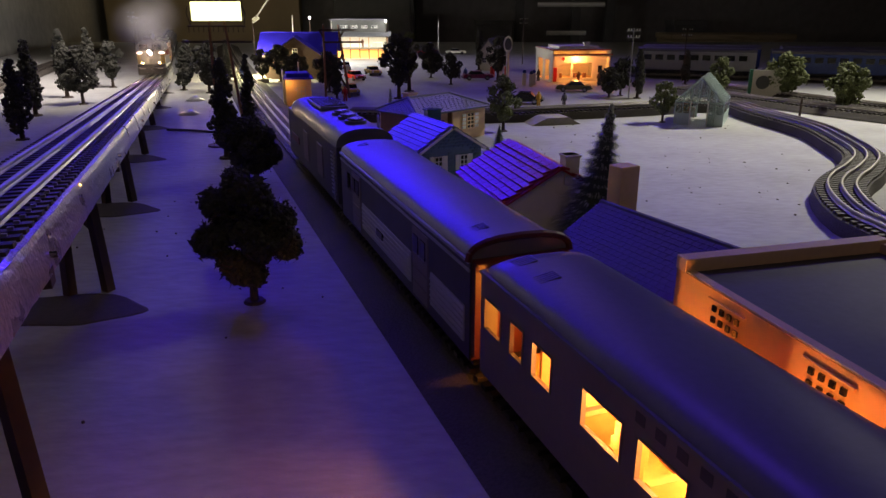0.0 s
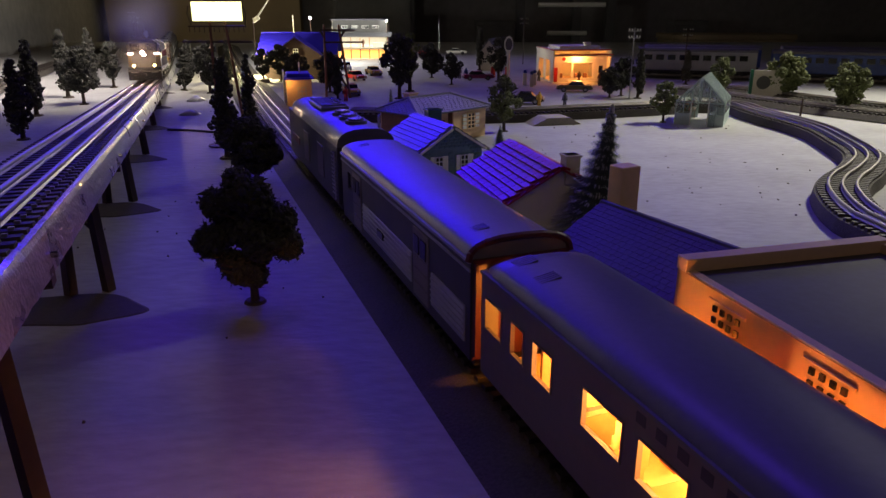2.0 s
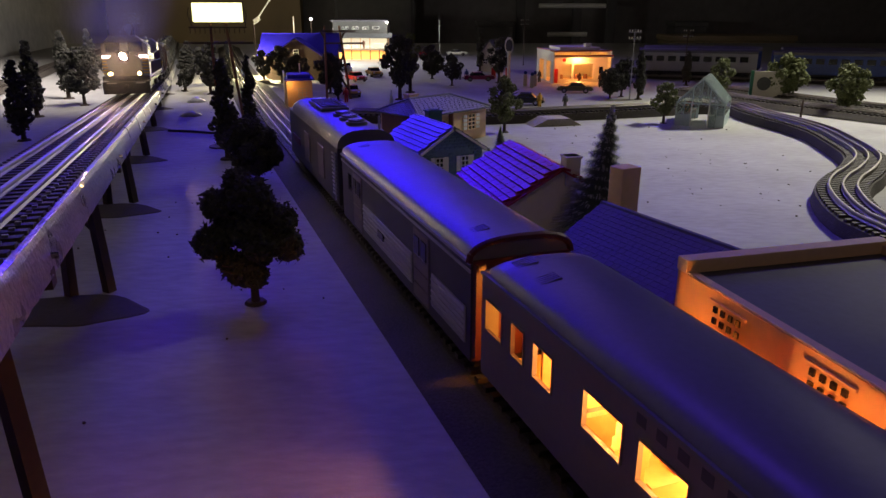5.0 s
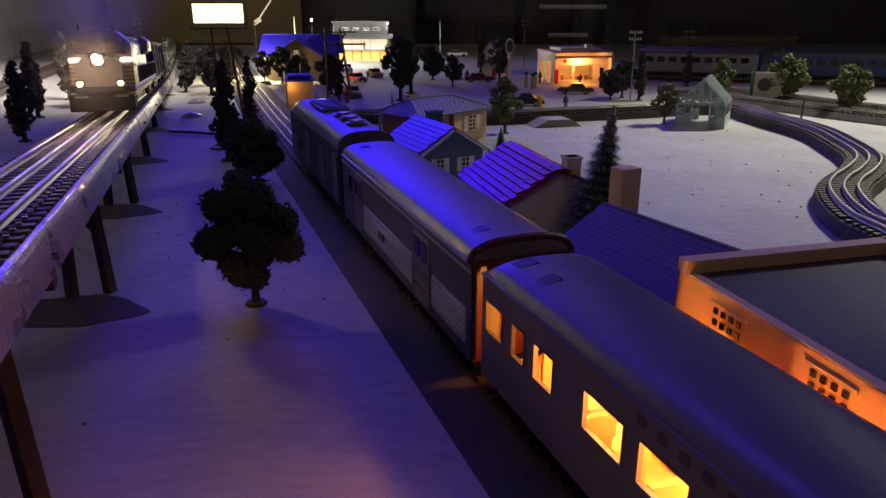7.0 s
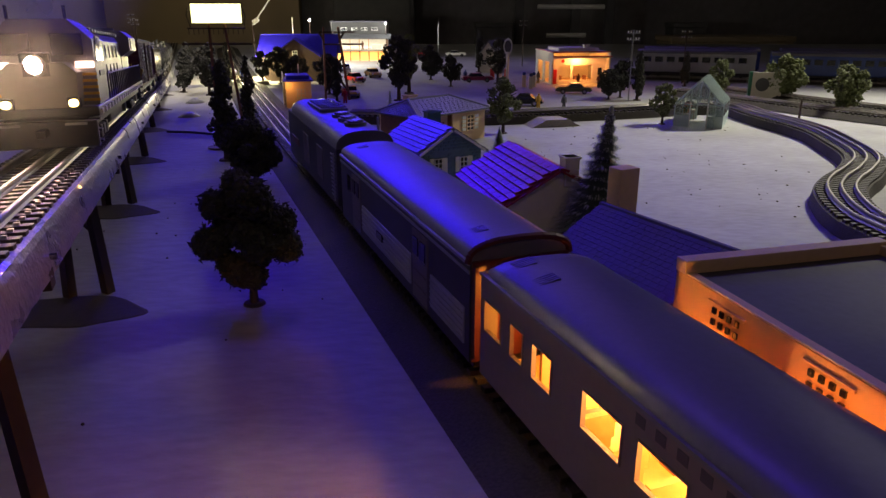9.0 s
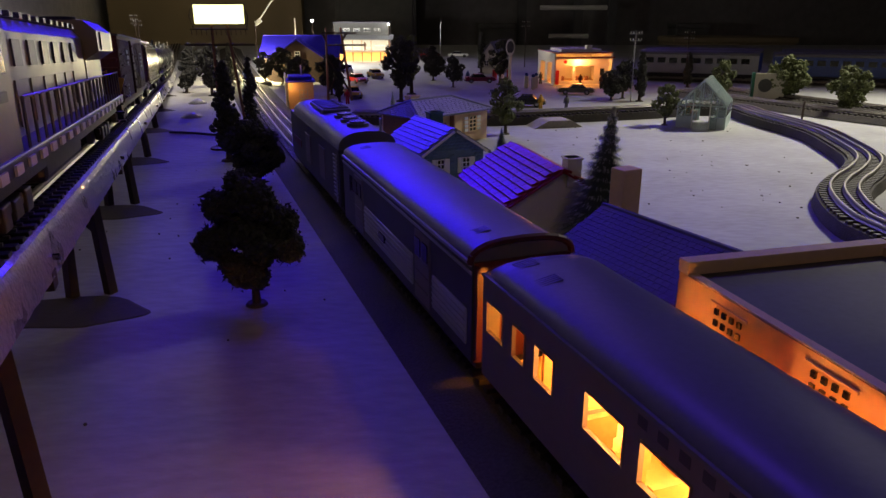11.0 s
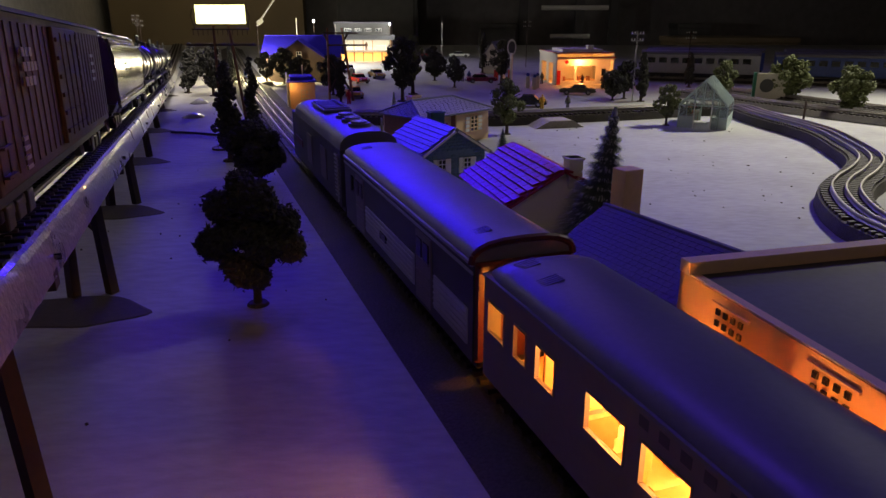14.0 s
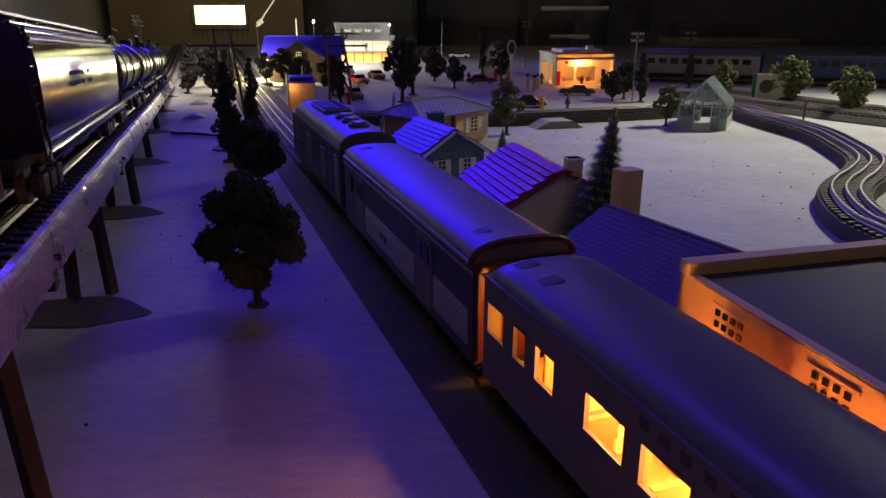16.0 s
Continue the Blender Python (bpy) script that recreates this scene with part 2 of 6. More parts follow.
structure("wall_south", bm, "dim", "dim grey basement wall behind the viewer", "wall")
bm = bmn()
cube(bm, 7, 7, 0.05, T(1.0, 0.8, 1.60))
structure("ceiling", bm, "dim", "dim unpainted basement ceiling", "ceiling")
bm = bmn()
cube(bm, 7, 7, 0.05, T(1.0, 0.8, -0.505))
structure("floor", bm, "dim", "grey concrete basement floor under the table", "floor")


# ---- tracks ----
RAIL = [(-0.0007, 0), (0.0007, 0), (0.0003, 0.0008), (0.0007, 0.0015), (0.0006, 0.0021), (0.0002, 0.0023), (-0.0002, 0.0023), (-0.0006, 0.0021), (-0.0007, 0.0015), (-0.0003, 0.0008)]


def track(name, path, label, bed=0.0, gap=0.0062, first=0, half=0.024, spots=False, tall=1.0):
    """Three rails on ties; path gives the rail foot. bed: height of the ballast under it."""
    tr = tagged(new(name), label, "railway track", kind="structure")
    for o in (-0.00845, 0.0, 0.00845):
        bm = bmn()
        ribbon(bm, path, [(a * (1 + tall) / 2 + o, b * tall) for a, b in RAIL])
        part("rail", bm, "rail", tr)
    if bed:
        bm = bmn()
        ribbon(bm, path, [(-half, -bed - 0.0018), (half, -bed - 0.0018), (0.0165, -0.0018), (-0.0165, -0.0018)])
        part("roadbed", bm, "bed", tr, "grey ballast shoulder")
    bm = bmn()
    cube(bm, 0.030, 0.0031, 0.002)
    tie = mesh("tie", bm, "tie")
    rest, plates = bmn(), bmn()
    run, count = 0.0, 0
    for p, q in zip(path, path[1:]):
        p, q = Vector(p), Vector(q)
        d = q - p
        turn = math.degrees(math.atan2(-d.x, d.y))
        while run < d.length:
            c = p + d * (run / d.length)
            m = T(c.x, c.y, c.z - 0.001, turn, math.degrees(math.atan2(d.z, math.hypot(d.x, d.y))))
            if count < first:
                share("tie", tie, tr, m)
            else:
                cube(rest, 0.030, 0.0031, 0.002, m)
            # small bright plates added to give the light spots at the tie ends
            if spots and c.y < 1.0:
                for o in (-0.0118, 0.0118):
                    cube(plates, 0.0013, 0.0010, 0.0007, m @ T(o, 0, 0.0013))
            count += 1
            run += gap
        run -= d.length
    if spots:
        part("light_spot_plates", plates, "rail", tr, "bright metal plates added as light spots at the tie ends", kind="stuff")
    part("ties", rest, "tie", tr, "rows of dark ties", kind="stuff")
    return tr


path = [(FA * y + FB, y, climb(y) - 0.0022) for y in [-0.9 + 0.08 * i for i in range(44)]]
track("trestle_track", path, "nickel rails on dark ties along the trestle", first=200, spots=True)

bm = bmn()
ribbon(bm, [(FA * y + FB, y, climb(y) - 0.0042) for y in [-0.9 + 0.05 * i for i in range(18)] + [0.004 * i for i in range(300)] + [1.2 + 0.05 * i for i in range(12)]],
       [(-0.0175, 0), (-0.0155, 0.001), (0.0150, 0.001), (0.0160, 0.0004), (0.0166, -0.0012), (0.0170, -0.0030), (0.0174, -0.0050), (0.0178, -0.0070), (0.0180, -0.0095), (-0.0185, -0.0095)])
for v in bm.verts:
    v.co += noise.noise_vector(v.co * 90) * 0.00012 + noise.noise_vector(v.co * 420) * 0.0002
deck = structure("trestle_deck", bm, "plaster", "rough white plastered trestle deck with glossy lumps", "trestle")


def bent(y):
    top = climb(y) - 0.0137
    if top < 0.008:
        return None
    x, yy = trestle(y)
    th = thing("trestle_bent", T(x, yy, 0, TURN), "dark timber trestle bent with a slanting brace, under the raised track", "trestle bent", "trestle bents")
    for s0, s1 in ((0.0055, 0.0030), (-0.0105, -0.0080)):
        bm = bmn()
        stick(bm, (s0, 0, 0), (s1, 0, top), 0.0030, 0.0027, 4)
        part("leg", bm, "timber", th)
    bm = bmn()
    stick(bm, (-0.009, 0.003, top * 0.78), (0.004, 0.003, top * 0.48), 0.0016, None, 4)
    part("brace", bm, "timber", th)
    bm = bmn()
    cube(bm, 0.036, 0.005, 0.004, T(0, 0, top - 0.0005))
    part("cap", bm, "timber", th)
    # thin dark brown patch, painting the bent's shadow onto the board
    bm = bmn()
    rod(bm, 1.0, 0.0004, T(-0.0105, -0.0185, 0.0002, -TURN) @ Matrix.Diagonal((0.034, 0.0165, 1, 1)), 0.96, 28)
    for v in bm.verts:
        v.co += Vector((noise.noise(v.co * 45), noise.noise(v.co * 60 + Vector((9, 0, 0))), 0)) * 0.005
    part("shadow_patch", bm, "shadepatch", th, "flat dark brown patch painted as the bent's shadow")
    bm = bmn()
    rod(bm, 0.0008, 0.002, T(0.0180, 0.004, top + 0.0035, 0, 0, 90), seg=8)
    part("bolt", bm, "chrome", th, "bright metal bolt head")
    return th


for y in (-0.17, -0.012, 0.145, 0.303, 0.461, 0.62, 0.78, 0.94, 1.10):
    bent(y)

# passenger line, level on the board, bending gently away in the distance
path = []
for i in range(60):
    s = -0.75 + i * 0.05
    m = line(s, 0.012 * max(0, (s - 0.4) / 0.6) ** 1.6, 0.0075)
    path.append(tuple(m.translation))
track("passenger_track", path, "nickel rails and dark ties on a low grey roadbed", bed=0.0055, first=60, half=0.0318)


def smooth(points, steps=14):
    out = []
    for i in range(len(points) - 1):
        p = [Vector(points[max(0, min(len(points) - 1, j))]) for j in (i - 1, i, i + 1, i + 2)]
        for k in range(steps):
            t = k / steps
            out.append(tuple(0.5 * ((2 * p[1]) + (p[2] - p[0]) * t + (2 * p[0] - 5 * p[1] + 4 * p[2] - p[3]) * t * t
                                    + (3 * p[1] - p[0] - 3 * p[2] + p[3]) * t ** 3)))
    out.append(tuple(points[-1]))
    return out


# the curving line round the open ground, on a raised bed
CURVE = [(-0.100, 0.817), (0.046, 0.807), (0.153, 0.834), (0.239, 0.859), (0.308, 0.885), (0.360, 0.874), (0.364, 0.819), (0.368, 0.771), (0.373, 0.731), (0.373, 0.685), (0.361, 0.624), (0.350, 0.579), (0.334, 0.545), (0.308, 0.510), (0.286, 0.485), (0.267, 0.457), (0.254, 0.425), (0.247, 0.397), (0.246, 0.374), (0.256, 0.294), (0.306, 0.184)]
inner = smooth([(x, y, 0.0105) for x, y in CURVE])
track("curved_track", inner, "three tubular rails on dark ties, curving round the open ground on a grey bed", bed=0.0085, first=150, half=0.0178, tall=1.5)
track("yard_track", smooth([(0.36, 1.07, 0.009), (0.47, 0.86, 0.009), (0.60, 0.68, 0.009), (0.72, 0.5, 0.009)]), "pale rails of a yard track", bed=0.006)
track("yard_track", smooth([(0.42, 1.12, 0.009), (0.53, 0.90, 0.009), (0.66, 0.71, 0.009), (0.8, 0.5, 0.009)]), "pale rails of a yard track", bed=0.006)
track("wall_track", [(-0.62, 0.9, 0.009), (-0.69, 1.13, 0.009), (-0.8, 1.5, 0.009), (-0.98, 2.1, 0.009)], "rails of a track beside the concrete wall", bed=0.006)

# ---- passenger train ----
W = 0.0170                                                 # half width of a coach


def roof_outline(w, eave, top, n=10):
    """Turtle roof: a flat crown with round shoulders."""
    pts = []
    for i in range(n + 1):
        a = math.pi * i / n
        c, s = math.cos(a), math.sin(a)
        pts.append((w * math.copysign(abs(c) ** 0.75, c), eave + (top - eave) * abs(s) ** 0.8))
    return pts


def bogie(parent, y, z=0.0095):
    bm = bmn()
    for sx in (-1, 1):
        cube(bm, 0.0022, 0.030, 0.0030, T(sx * 0.0118, y, z + 0.0058), 0.0005)
        for dy in (-0.0095, 0.0095):
            cube(bm, 0.003, 0.006, 0.006, T(sx * 0.0120, y + dy, z + 0.0048), 0.0006)
        cube(bm, 0.003, 0.007, 0.005, T(sx * 0.0120, y, z + 0.0048), 0.0006)
    cube(bm, 0.022, 0.007, 0.003, T(0, y, z + 0.0070))
    truck = part("truck", bm, "underframe", parent)
    for dy in (-0.0095, 0.0095):
        bm = bmn()
        for sx in (-1, 1):
            rod(bm, 0.0053, 0.0022, T(sx * 0.0085, y + dy, z + 0.0053, 0, 0, 90), seg=18)
        rod(bm, 0.0010, 0.018, T(0, y + dy, z + 0.0053, 0, 0, 90), seg=8)
        w = part("wheelset", bm, "steel", parent)
        w.parent = truck


def wall_with_windows(bm, x, y0, y1, z0, z1, openings, thick=0.0012):
    """A side wall in one piece with openings (y from, y to, z from, z to) cut through."""
    ys = sorted({y0, y1, *[q for o in openings for q in o[:2]]})
    zs = sorted({z0, z1, *[q for o in openings for q in o[2:]]})
    grid = {(i, k): bm.verts.new((x - thick / 2, a, b)) for i, a in enumerate(ys) for k, b in enumerate(zs)}
    faces = []
    for i in range(len(ys) - 1):
        for k in range(len(zs) - 1):
            cy, cz = (ys[i] + ys[i + 1]) / 2, (zs[k] + zs[k + 1]) / 2
            if not any(a < cy < b and lo < cz < hi for a, b, lo, hi in openings):
                faces.append(bm.faces.new((grid[i, k], grid[i + 1, k], grid[i + 1, k + 1], grid[i, k + 1])))
    made = bmesh.ops.extrude_face_region(bm, geom=faces, use_keep_orig=True)
    bmesh.ops.translate(bm, vec=(thick, 0, 0), verts=[g for g in made["geom"] if isinstance(g, bmesh.types.BMVert)])


def coach():
    L0, L1 = -0.262, -0.0090
    th = thing("passenger_coach", line(0), "grey streamlined passenger coach with lit orange windows on the rails", "railway coach")
    wins = [(-0.0238, -0.0122), (-0.0380, -0.0300), (-0.0540, -0.0435), (-0.0850, -0.0688), (-0.1063, -0.0905), (-0.1275, -0.1115), (-0.1490, -0.1330), (-0.1700, -0.1540), (-0.1915, -0.1755), (-0.2130, -0.1970)]
    wins = [(a, b, 0.0312, 0.0414) for a, b in wins]
    for sx, nm in ((-1, "side"), (1, "side")):
        bm = bmn()
        wall_with_windows(bm, sx * W, L0, L1, 0.0150, 0.0490, wins if sx < 0 else wins[2:])
        side = part(nm, bm, "coachside", th)
        for a, b, lo, hi in (wins if sx < 0 else wins[2:]):
            bm = bmn()
            for q in (a, b):
                cube(bm, 0.0004, 0.0005, hi - lo, T(sx * (W + 0.0007), q, (lo + hi) / 2))
            for q in (lo, hi):
                cube(bm, 0.0004, b - a, 0.0005, T(sx * (W + 0.0007), (a + b) / 2, q))
            fr = part("window_frame", bm, "coachside", th)
            fr.parent = side
        bm = bmn()
        cube(bm, 0.0009, L1 - L0, 0.0009, T(sx * (W + 0.0008), (L0 + L1) / 2, 0.0487))
        part("gutter", bm, "roofgrey", th)
    bm = bmn()
    o = roof_outline(W + 0.0004, 0.0486, 0.0545)
    extrude(bm, o, L0, L1 - 0.0105)
    prev = [bm.verts.new((x, L1 - 0.0105, z)) for x, z in o]
    for dy, kx, kz in ((0.004, 0.985, 0.93), (0.0075, 0.95, 0.74), (0.0100, 0.90, 0.40), (0.0108, 0.86, 0.05)):
        ring = [bm.verts.new((x * kx, L1 - 0.0105 + dy, 0.0490 + (z - 0.0490) * kz)) for x, z in o]
        for i in range(len(o)):
            bm.faces.new((prev[i], prev[(i + 1) % len(o)], ring[(i + 1) % len(o)], ring[i]))
        prev = ring
    bm.faces.new(prev)
    roof = part("roof", bm, "roofgrey", th, "smooth grey rounded roof", smooth=True)
    roof.data.set_sharp_from_angle(angle=radians(40))
    for y in (-0.0165, -0.0305, -0.16, -0.20):
        bm = bmn()
        for k in range(5):
            cube(bm, 0.0065, 0.0006, 0.0006, T(-0.0085, y - k * 0.0011, 0.0540, 0, 0, -12))
        v = part("roof_vent", bm, "roofgrey", th)
        v.parent = roof
    bm = bmn()
    cube(bm, 0.0315, L1 - L0, 0.0012, T(0, (L0 + L1) / 2, 0.0165))
    part("floor", bm, "interior", th)
    bm = bmn()
    cube(bm, 0.030, L1 - L0 - 0.004, 0.004, T(0, (L0 + L1) / 2, 0.0135))
    for y in (-0.09, -0.13, -0.17):
        cube(bm, 0.024, 0.024, 0.006, T(0, y, 0.0100), 0.001)
    part("underframe", bm, "underframe", th)
    bm = bmn()
    extrude(bm, [(-0.005, 0.017), (0.005, 0.017), (0.005, 0.0225), (-0.005, 0.0225)], -0.003, 0.003)
    extrude(bm, [(-0.005, 0.0226), (0.005, 0.0226), (0.005, 0.0295), (-0.005, 0.0295)], -0.0042, -0.0022)
    seat = mesh("seat", bm, "interior")
    for k in range(14):
        for sx in (-0.0095, 0.0095):
            share("seat", seat, th, T(sx, -0.06 - k * 0.0140, 0))
    bm = bmn()
    cube(bm, 0.028, 0.0012, 0.030, T(0, -0.0420, 0.0320))
    part("partition", bm, "interior", th)
    # end wall with a doorway
    for y in (L1, L0):
        bm = bmn()
        for sx in (-1, 1):
            cube(bm, 0.0045, 0.0012, 0.034, T(sx * 0.0143, y, 0.0320))
        cube(bm, 0.0240, 0.0012, 0.006, T(0, y, 0.0460))
        part("end_wall", bm, "coachside", th)
    bm = bmn()
    for sx in (-1, 1):
        for k in range(3):
            cube(bm, 0.0012, 0.0010, 0.024, T(sx * 0.0072, L1 + 0.0010 + k * 0.0013, 0.0310))
    cube(bm, 0.0156, 0.0036, 0.0012, T(0, L1 + 0.0023, 0.0434))
    part("diaphragm", bm, "underframe", th, "dark folded diaphragm")
    bogie(th, -0.048)
    bogie(th, -0.232)
    bm = bmn()
    for y in (-0.0475, -0.0770, -0.1195, -0.1635):
        rod(bm, 0.0011, 0.006, T(0.004, y, 0.0470), seg=8)
    part("bulb", bm, "bulb", th, "small glowing grain bulbs")
    # lettering band over the windows, as plain bars
    bm = bmn()
    y = -0.0905
    for k in range(5):
        cube(bm, 0.0001, 0.0032, 0.0026, T(-W - 0.00063, y - k * 0.0066, 0.0456))
    part("lettering", bm, "band", th, "dark painted lettering bars")
    return th


coach()
for y in (-0.0480, -0.0770, -0.0990, -0.1210, -0.1430, -0.1650, -0.187, -0.225):
    lamp("coach_bulb", "POINT", line(y, 0.0060, 0.0240), 0.050, (1.0, 0.40, 0.09), 0.0012)
    lamp("coach_bulb", "POINT", line(y - 0.006, -0.001, 0.0455), 0.066, (1.0, 0.36, 0.08), 0.0012)
lamp("coach_bulb", "POINT", line(-0.0220, 0.0000, 0.0360), 0.05, (1.0, 0.35, 0.045), 0.0012)


def baggage_car():
    L0, L1 = 0.0, 0.186
    th = thing("baggage_car", line(0), "silver-grey baggage car with charcoal panels and a smooth roof", "railway car")
    doors = ((0.040, 0.058), (0.142, 0.159))
    for sx in (-1, 1):
        bm = bmn()
        wall_with_windows(bm, sx * W, L0, L1, 0.0140, 0.0490, [(0.163, 0.172, 0.0320, 0.0410)])
        side = part("side", bm, "band", th, "charcoal side")
        for a, b in ((0.061, 0.139), (0.004, 0.037)):
            bm = bmn()
            cube(bm, 0.0008, b - a, 0.0130, T(sx * (W + 0.0008), (a + b) / 2, 0.0255), 0.0003)
            for k in range(5):
                cube(bm, 0.0006, b - a - 0.001, 0.0006, T(sx * (W + 0.0013), (a + b) / 2, 0.0210 + 0.0022 * k))
            p = part("panel", bm, "silver", th, "pale ribbed side panel")
            p.parent = side
        for a, b in doors:
            bm = bmn()
            cube(bm, 0.0010, b - a, 0.0280, T(sx * (W + 0.0007), (a + b) / 2, 0.0300), 0.0003)
            for k in range(3):
                cube(bm, 0.0005, b - a - 0.003, 0.0005, T(sx * (W + 0.0014), (a + b) / 2, 0.0220 + 0.006 * k))
            d = part("door", bm, "coachside", th)
            bm = bmn()
            for k in (-1, 1):
                cube(bm, 0.0004, (b - a) * 0.33, 0.0080, T(sx * (W + 0.0014), (a + b) / 2 + k * (b - a) * 0.23, 0.0375))
            p = part("door_window", bm, "windark", th)
            p.parent = d
        bm = bmn()
        cube(bm, 0.0010, L1 - L0, 0.0011, T(sx * (W + 0.0008), (L0 + L1) / 2, 0.0485))
        cube(bm, 0.0006, L1 - L0, 0.0011, T(sx * (W + 0.0007), (L0 + L1) / 2, 0.0455))
        part("gutter", bm, "silver", th)
        bm = bmn()
        cube(bm, 0.0009, 0.0095, 0.0032, T(sx * (W + 0.0017), 0.1045, 0.0262))
        part("nameplate", bm, "windark", th, "small dark plate")
        for y in (0.1675,):
            bm = bmn()
            cube(bm, 0.0004, 0.010, 0.009, T(sx * (W - 0.0003), y, 0.0375))
            part("window", bm, "windark", th)
    bm = bmn()
    o = roof_outline(W + 0.0004, 0.0490, 0.0545)
    extrude(bm, o, L0 + 0.0005, L1)
    roof = part("roof", bm, "roofgrey", th, "smooth grey rounded roof", smooth=True)
    roof.data.set_sharp_from_angle(angle=radians(40))
    bm = bmn()
    lip = roof_outline(W + 0.0012, 0.0485, 0.0553)
    for i in range(len(lip) - 1):
        (x0, z0), (x1, z1) = lip[i], lip[i + 1]
        stick(bm, (x0, L0 + 0.0005, z0), (x1, L0 + 0.0005, z1), 0.0012)
    v = part("end_trim", bm, "maroon", th, "brown rim of the roof end")
    v.parent = roof
    for y in (0.014, 0.172):
        bm = bmn()
        for k in range(5):
            cube(bm, 0.0065, 0.0006, 0.0006, T(-0.0085, y + k * 0.0011, 0.0540, 0, 0, -12))
        v = part("roof_vent", bm, "roofgrey", th)
        v.parent = roof
    for y in (L0, L1):
        bm = bmn()
        for sx in (-1, 1):
            cube(bm, W - 0.0040, 0.0012, 0.035, T(sx * (W + 0.0040) / 2, y, 0.0315))
        cube(bm, 0.008, 0.0010, 0.035, T(0, y + 0.0004, 0.0315))
        part("end_wall", bm, "maroon", th, "brown end wall")
        for sx in (-1, 1):
            bm = bmn()
            cube(bm, 0.0010, 0.0030, 0.032, T(sx * (W - 0.0006), y - 0.0012, 0.0320))
            part("corner_post", bm, "maroon", th)
            bm = bmn()
            stick(bm, (sx * 0.0115, y - 0.0016, 0.017), (sx * 0.0115, y - 0.0016, 0.046), 0.0004)
            part("grab_iron", bm, "maroon", th)
    bm = bmn()
    cube(bm, 0.030, L1 - L0 - 0.004, 0.004, T(0, (L0 + L1) / 2, 0.0125))
    for y in (0.085, 0.105):
        cube(bm, 0.022, 0.013, 0.006, T(0, y, 0.0095), 0.001)
    part("underframe", bm, "underframe", th)
    bogie(th, 0.033)
    bogie(th, 0.153)
    return th


baggage_car()


def passenger_engine():
    L0, L1 = 0.200, 0.388
    th = thing("passenger_locomotive", line(0), "dark diesel engine with round fans on a grey roof", "locomotive")
    bm = bmn()
    cube(bm, 2 * W, L1 - L0 - 0.012, 0.034, T(0, (L0 + L1) / 2 - 0.006, 0.0320), 0.0008)
    body = part("body", bm, "band", th, "charcoal body side")
    bm = bmn()
    o = roof_outline(W, 0.0485, 0.0585)
    extrude(bm, o, L0, L1 - 0.030)
    a = [bm.verts.new((x, L1 - 0.030, z)) for x, z in o]
    prev = a
    for k in range(1, 6):
        q = k / 5
        s = math.cos(q * 1.2)
        ring = [bm.verts.new((x * (0.55 + 0.45 * s), L1 - 0.030 + 0.026 * q, 0.0485 - 0.010 * q * q + (z - 0.0485) * s)) for x, z in o]
        for i in range(len(o)):
            bm.faces.new((prev[i], prev[(i + 1) % len(o)], ring[(i + 1) % len(o)], ring[i]))
        prev = ring
    bm.faces.new(prev)
    roof = part("roof", bm, "roofgrey", th, "weathered grey roof", smooth=True)
    roof.data.set_sharp_from_angle(angle=radians(40))
    bm = bmn()
    cube(bm, 2 * W - 0.004, 0.020, 0.022, T(0, L1 - 0.010, 0.0260), 0.004)
    part("nose", bm, "maroon", th, "dark red nose")
    bm = bmn()
    cube(bm, 0.019, 0.048, 0.0022, T(0, 0.305, 0.0595), 0.0006)
    for k in range(15):
        cube(bm, 0.017, 0.0009, 0.0012, T(0, 0.284 + k * 0.0030, 0.0610))
    part("radiator_grille", bm, "roofgrey", th)
    for y in (0.222, 0.240, 0.258):
        bm = bmn()
        rod(bm, 0.0066, 0.0020, T(0, y, 0.0592), seg=20)
        rod(bm, 0.0050, 0.0010, T(0, y, 0.0606), seg=20)
        f = part("roof_fan", bm, "roofgrey", th)
        for k in range(8):
            bm = bmn()
            cube(bm, 0.0100, 0.0005, 0.0004, T(0, y, 0.0613, k * 22.5))
            part("blade", bm, "silver", f)
    bm = bmn()
    for k in range(5):
        rod(bm, 0.0008, 0.0012, T(0.004, 0.288 + k * 0.007, 0.0618), seg=8)
    part("rivet", bm, "chrome", th, "bright metal dots on the roof")
    for sx in (-1, 1):
        bm = bmn()
        for k in range(11):
            cube(bm, 0.0006, 0.010, 0.0008, T(sx * (W + 0.0003), L0 + 0.010, 0.0200 + k * 0.0024))
        part("side_louvre", bm, "silver", th)
        for y in (0.25, 0.30):
            bm = bmn()
            cube(bm, 0.0006, 0.018, 0.0200, T(sx * (W + 0.0003), y, 0.0320), 0.0002)
            part("side_door", bm, "coachside", th)
        bm = bmn()
        cube(bm, 0.0006, 0.030, 0.0050, T(sx * (W + 0.0004), 0.345, 0.0300))
        part("stripe", bm, "maroon", th)
        bm = bmn()
        stick(bm, (sx * (W + 0.0012), L0 + 0.003, 0.018), (sx * (W + 0.0012), L0 + 0.003, 0.046), 0.0005)
        part("handrail", bm, "steel", th)
    bm = bmn()
    cube(bm, 0.028, L1 - L0 - 0.010, 0.005, T(0, (L0 + L1) / 2, 0.0130))
    cube(bm, 0.024, 0.045, 0.006, T(0, 0.295, 0.0100), 0.001)
    part("underframe", bm, "underframe", th)
    bm = bmn()
    cube(bm, 0.0012, 0.0012, 0.010, T(0.009, L0 + 0.004, 0.0600))
    part("stack", bm, "steel", th)
    bogie(th, 0.235)
    bogie(th, 0.350)
    return th


passenger_engine()

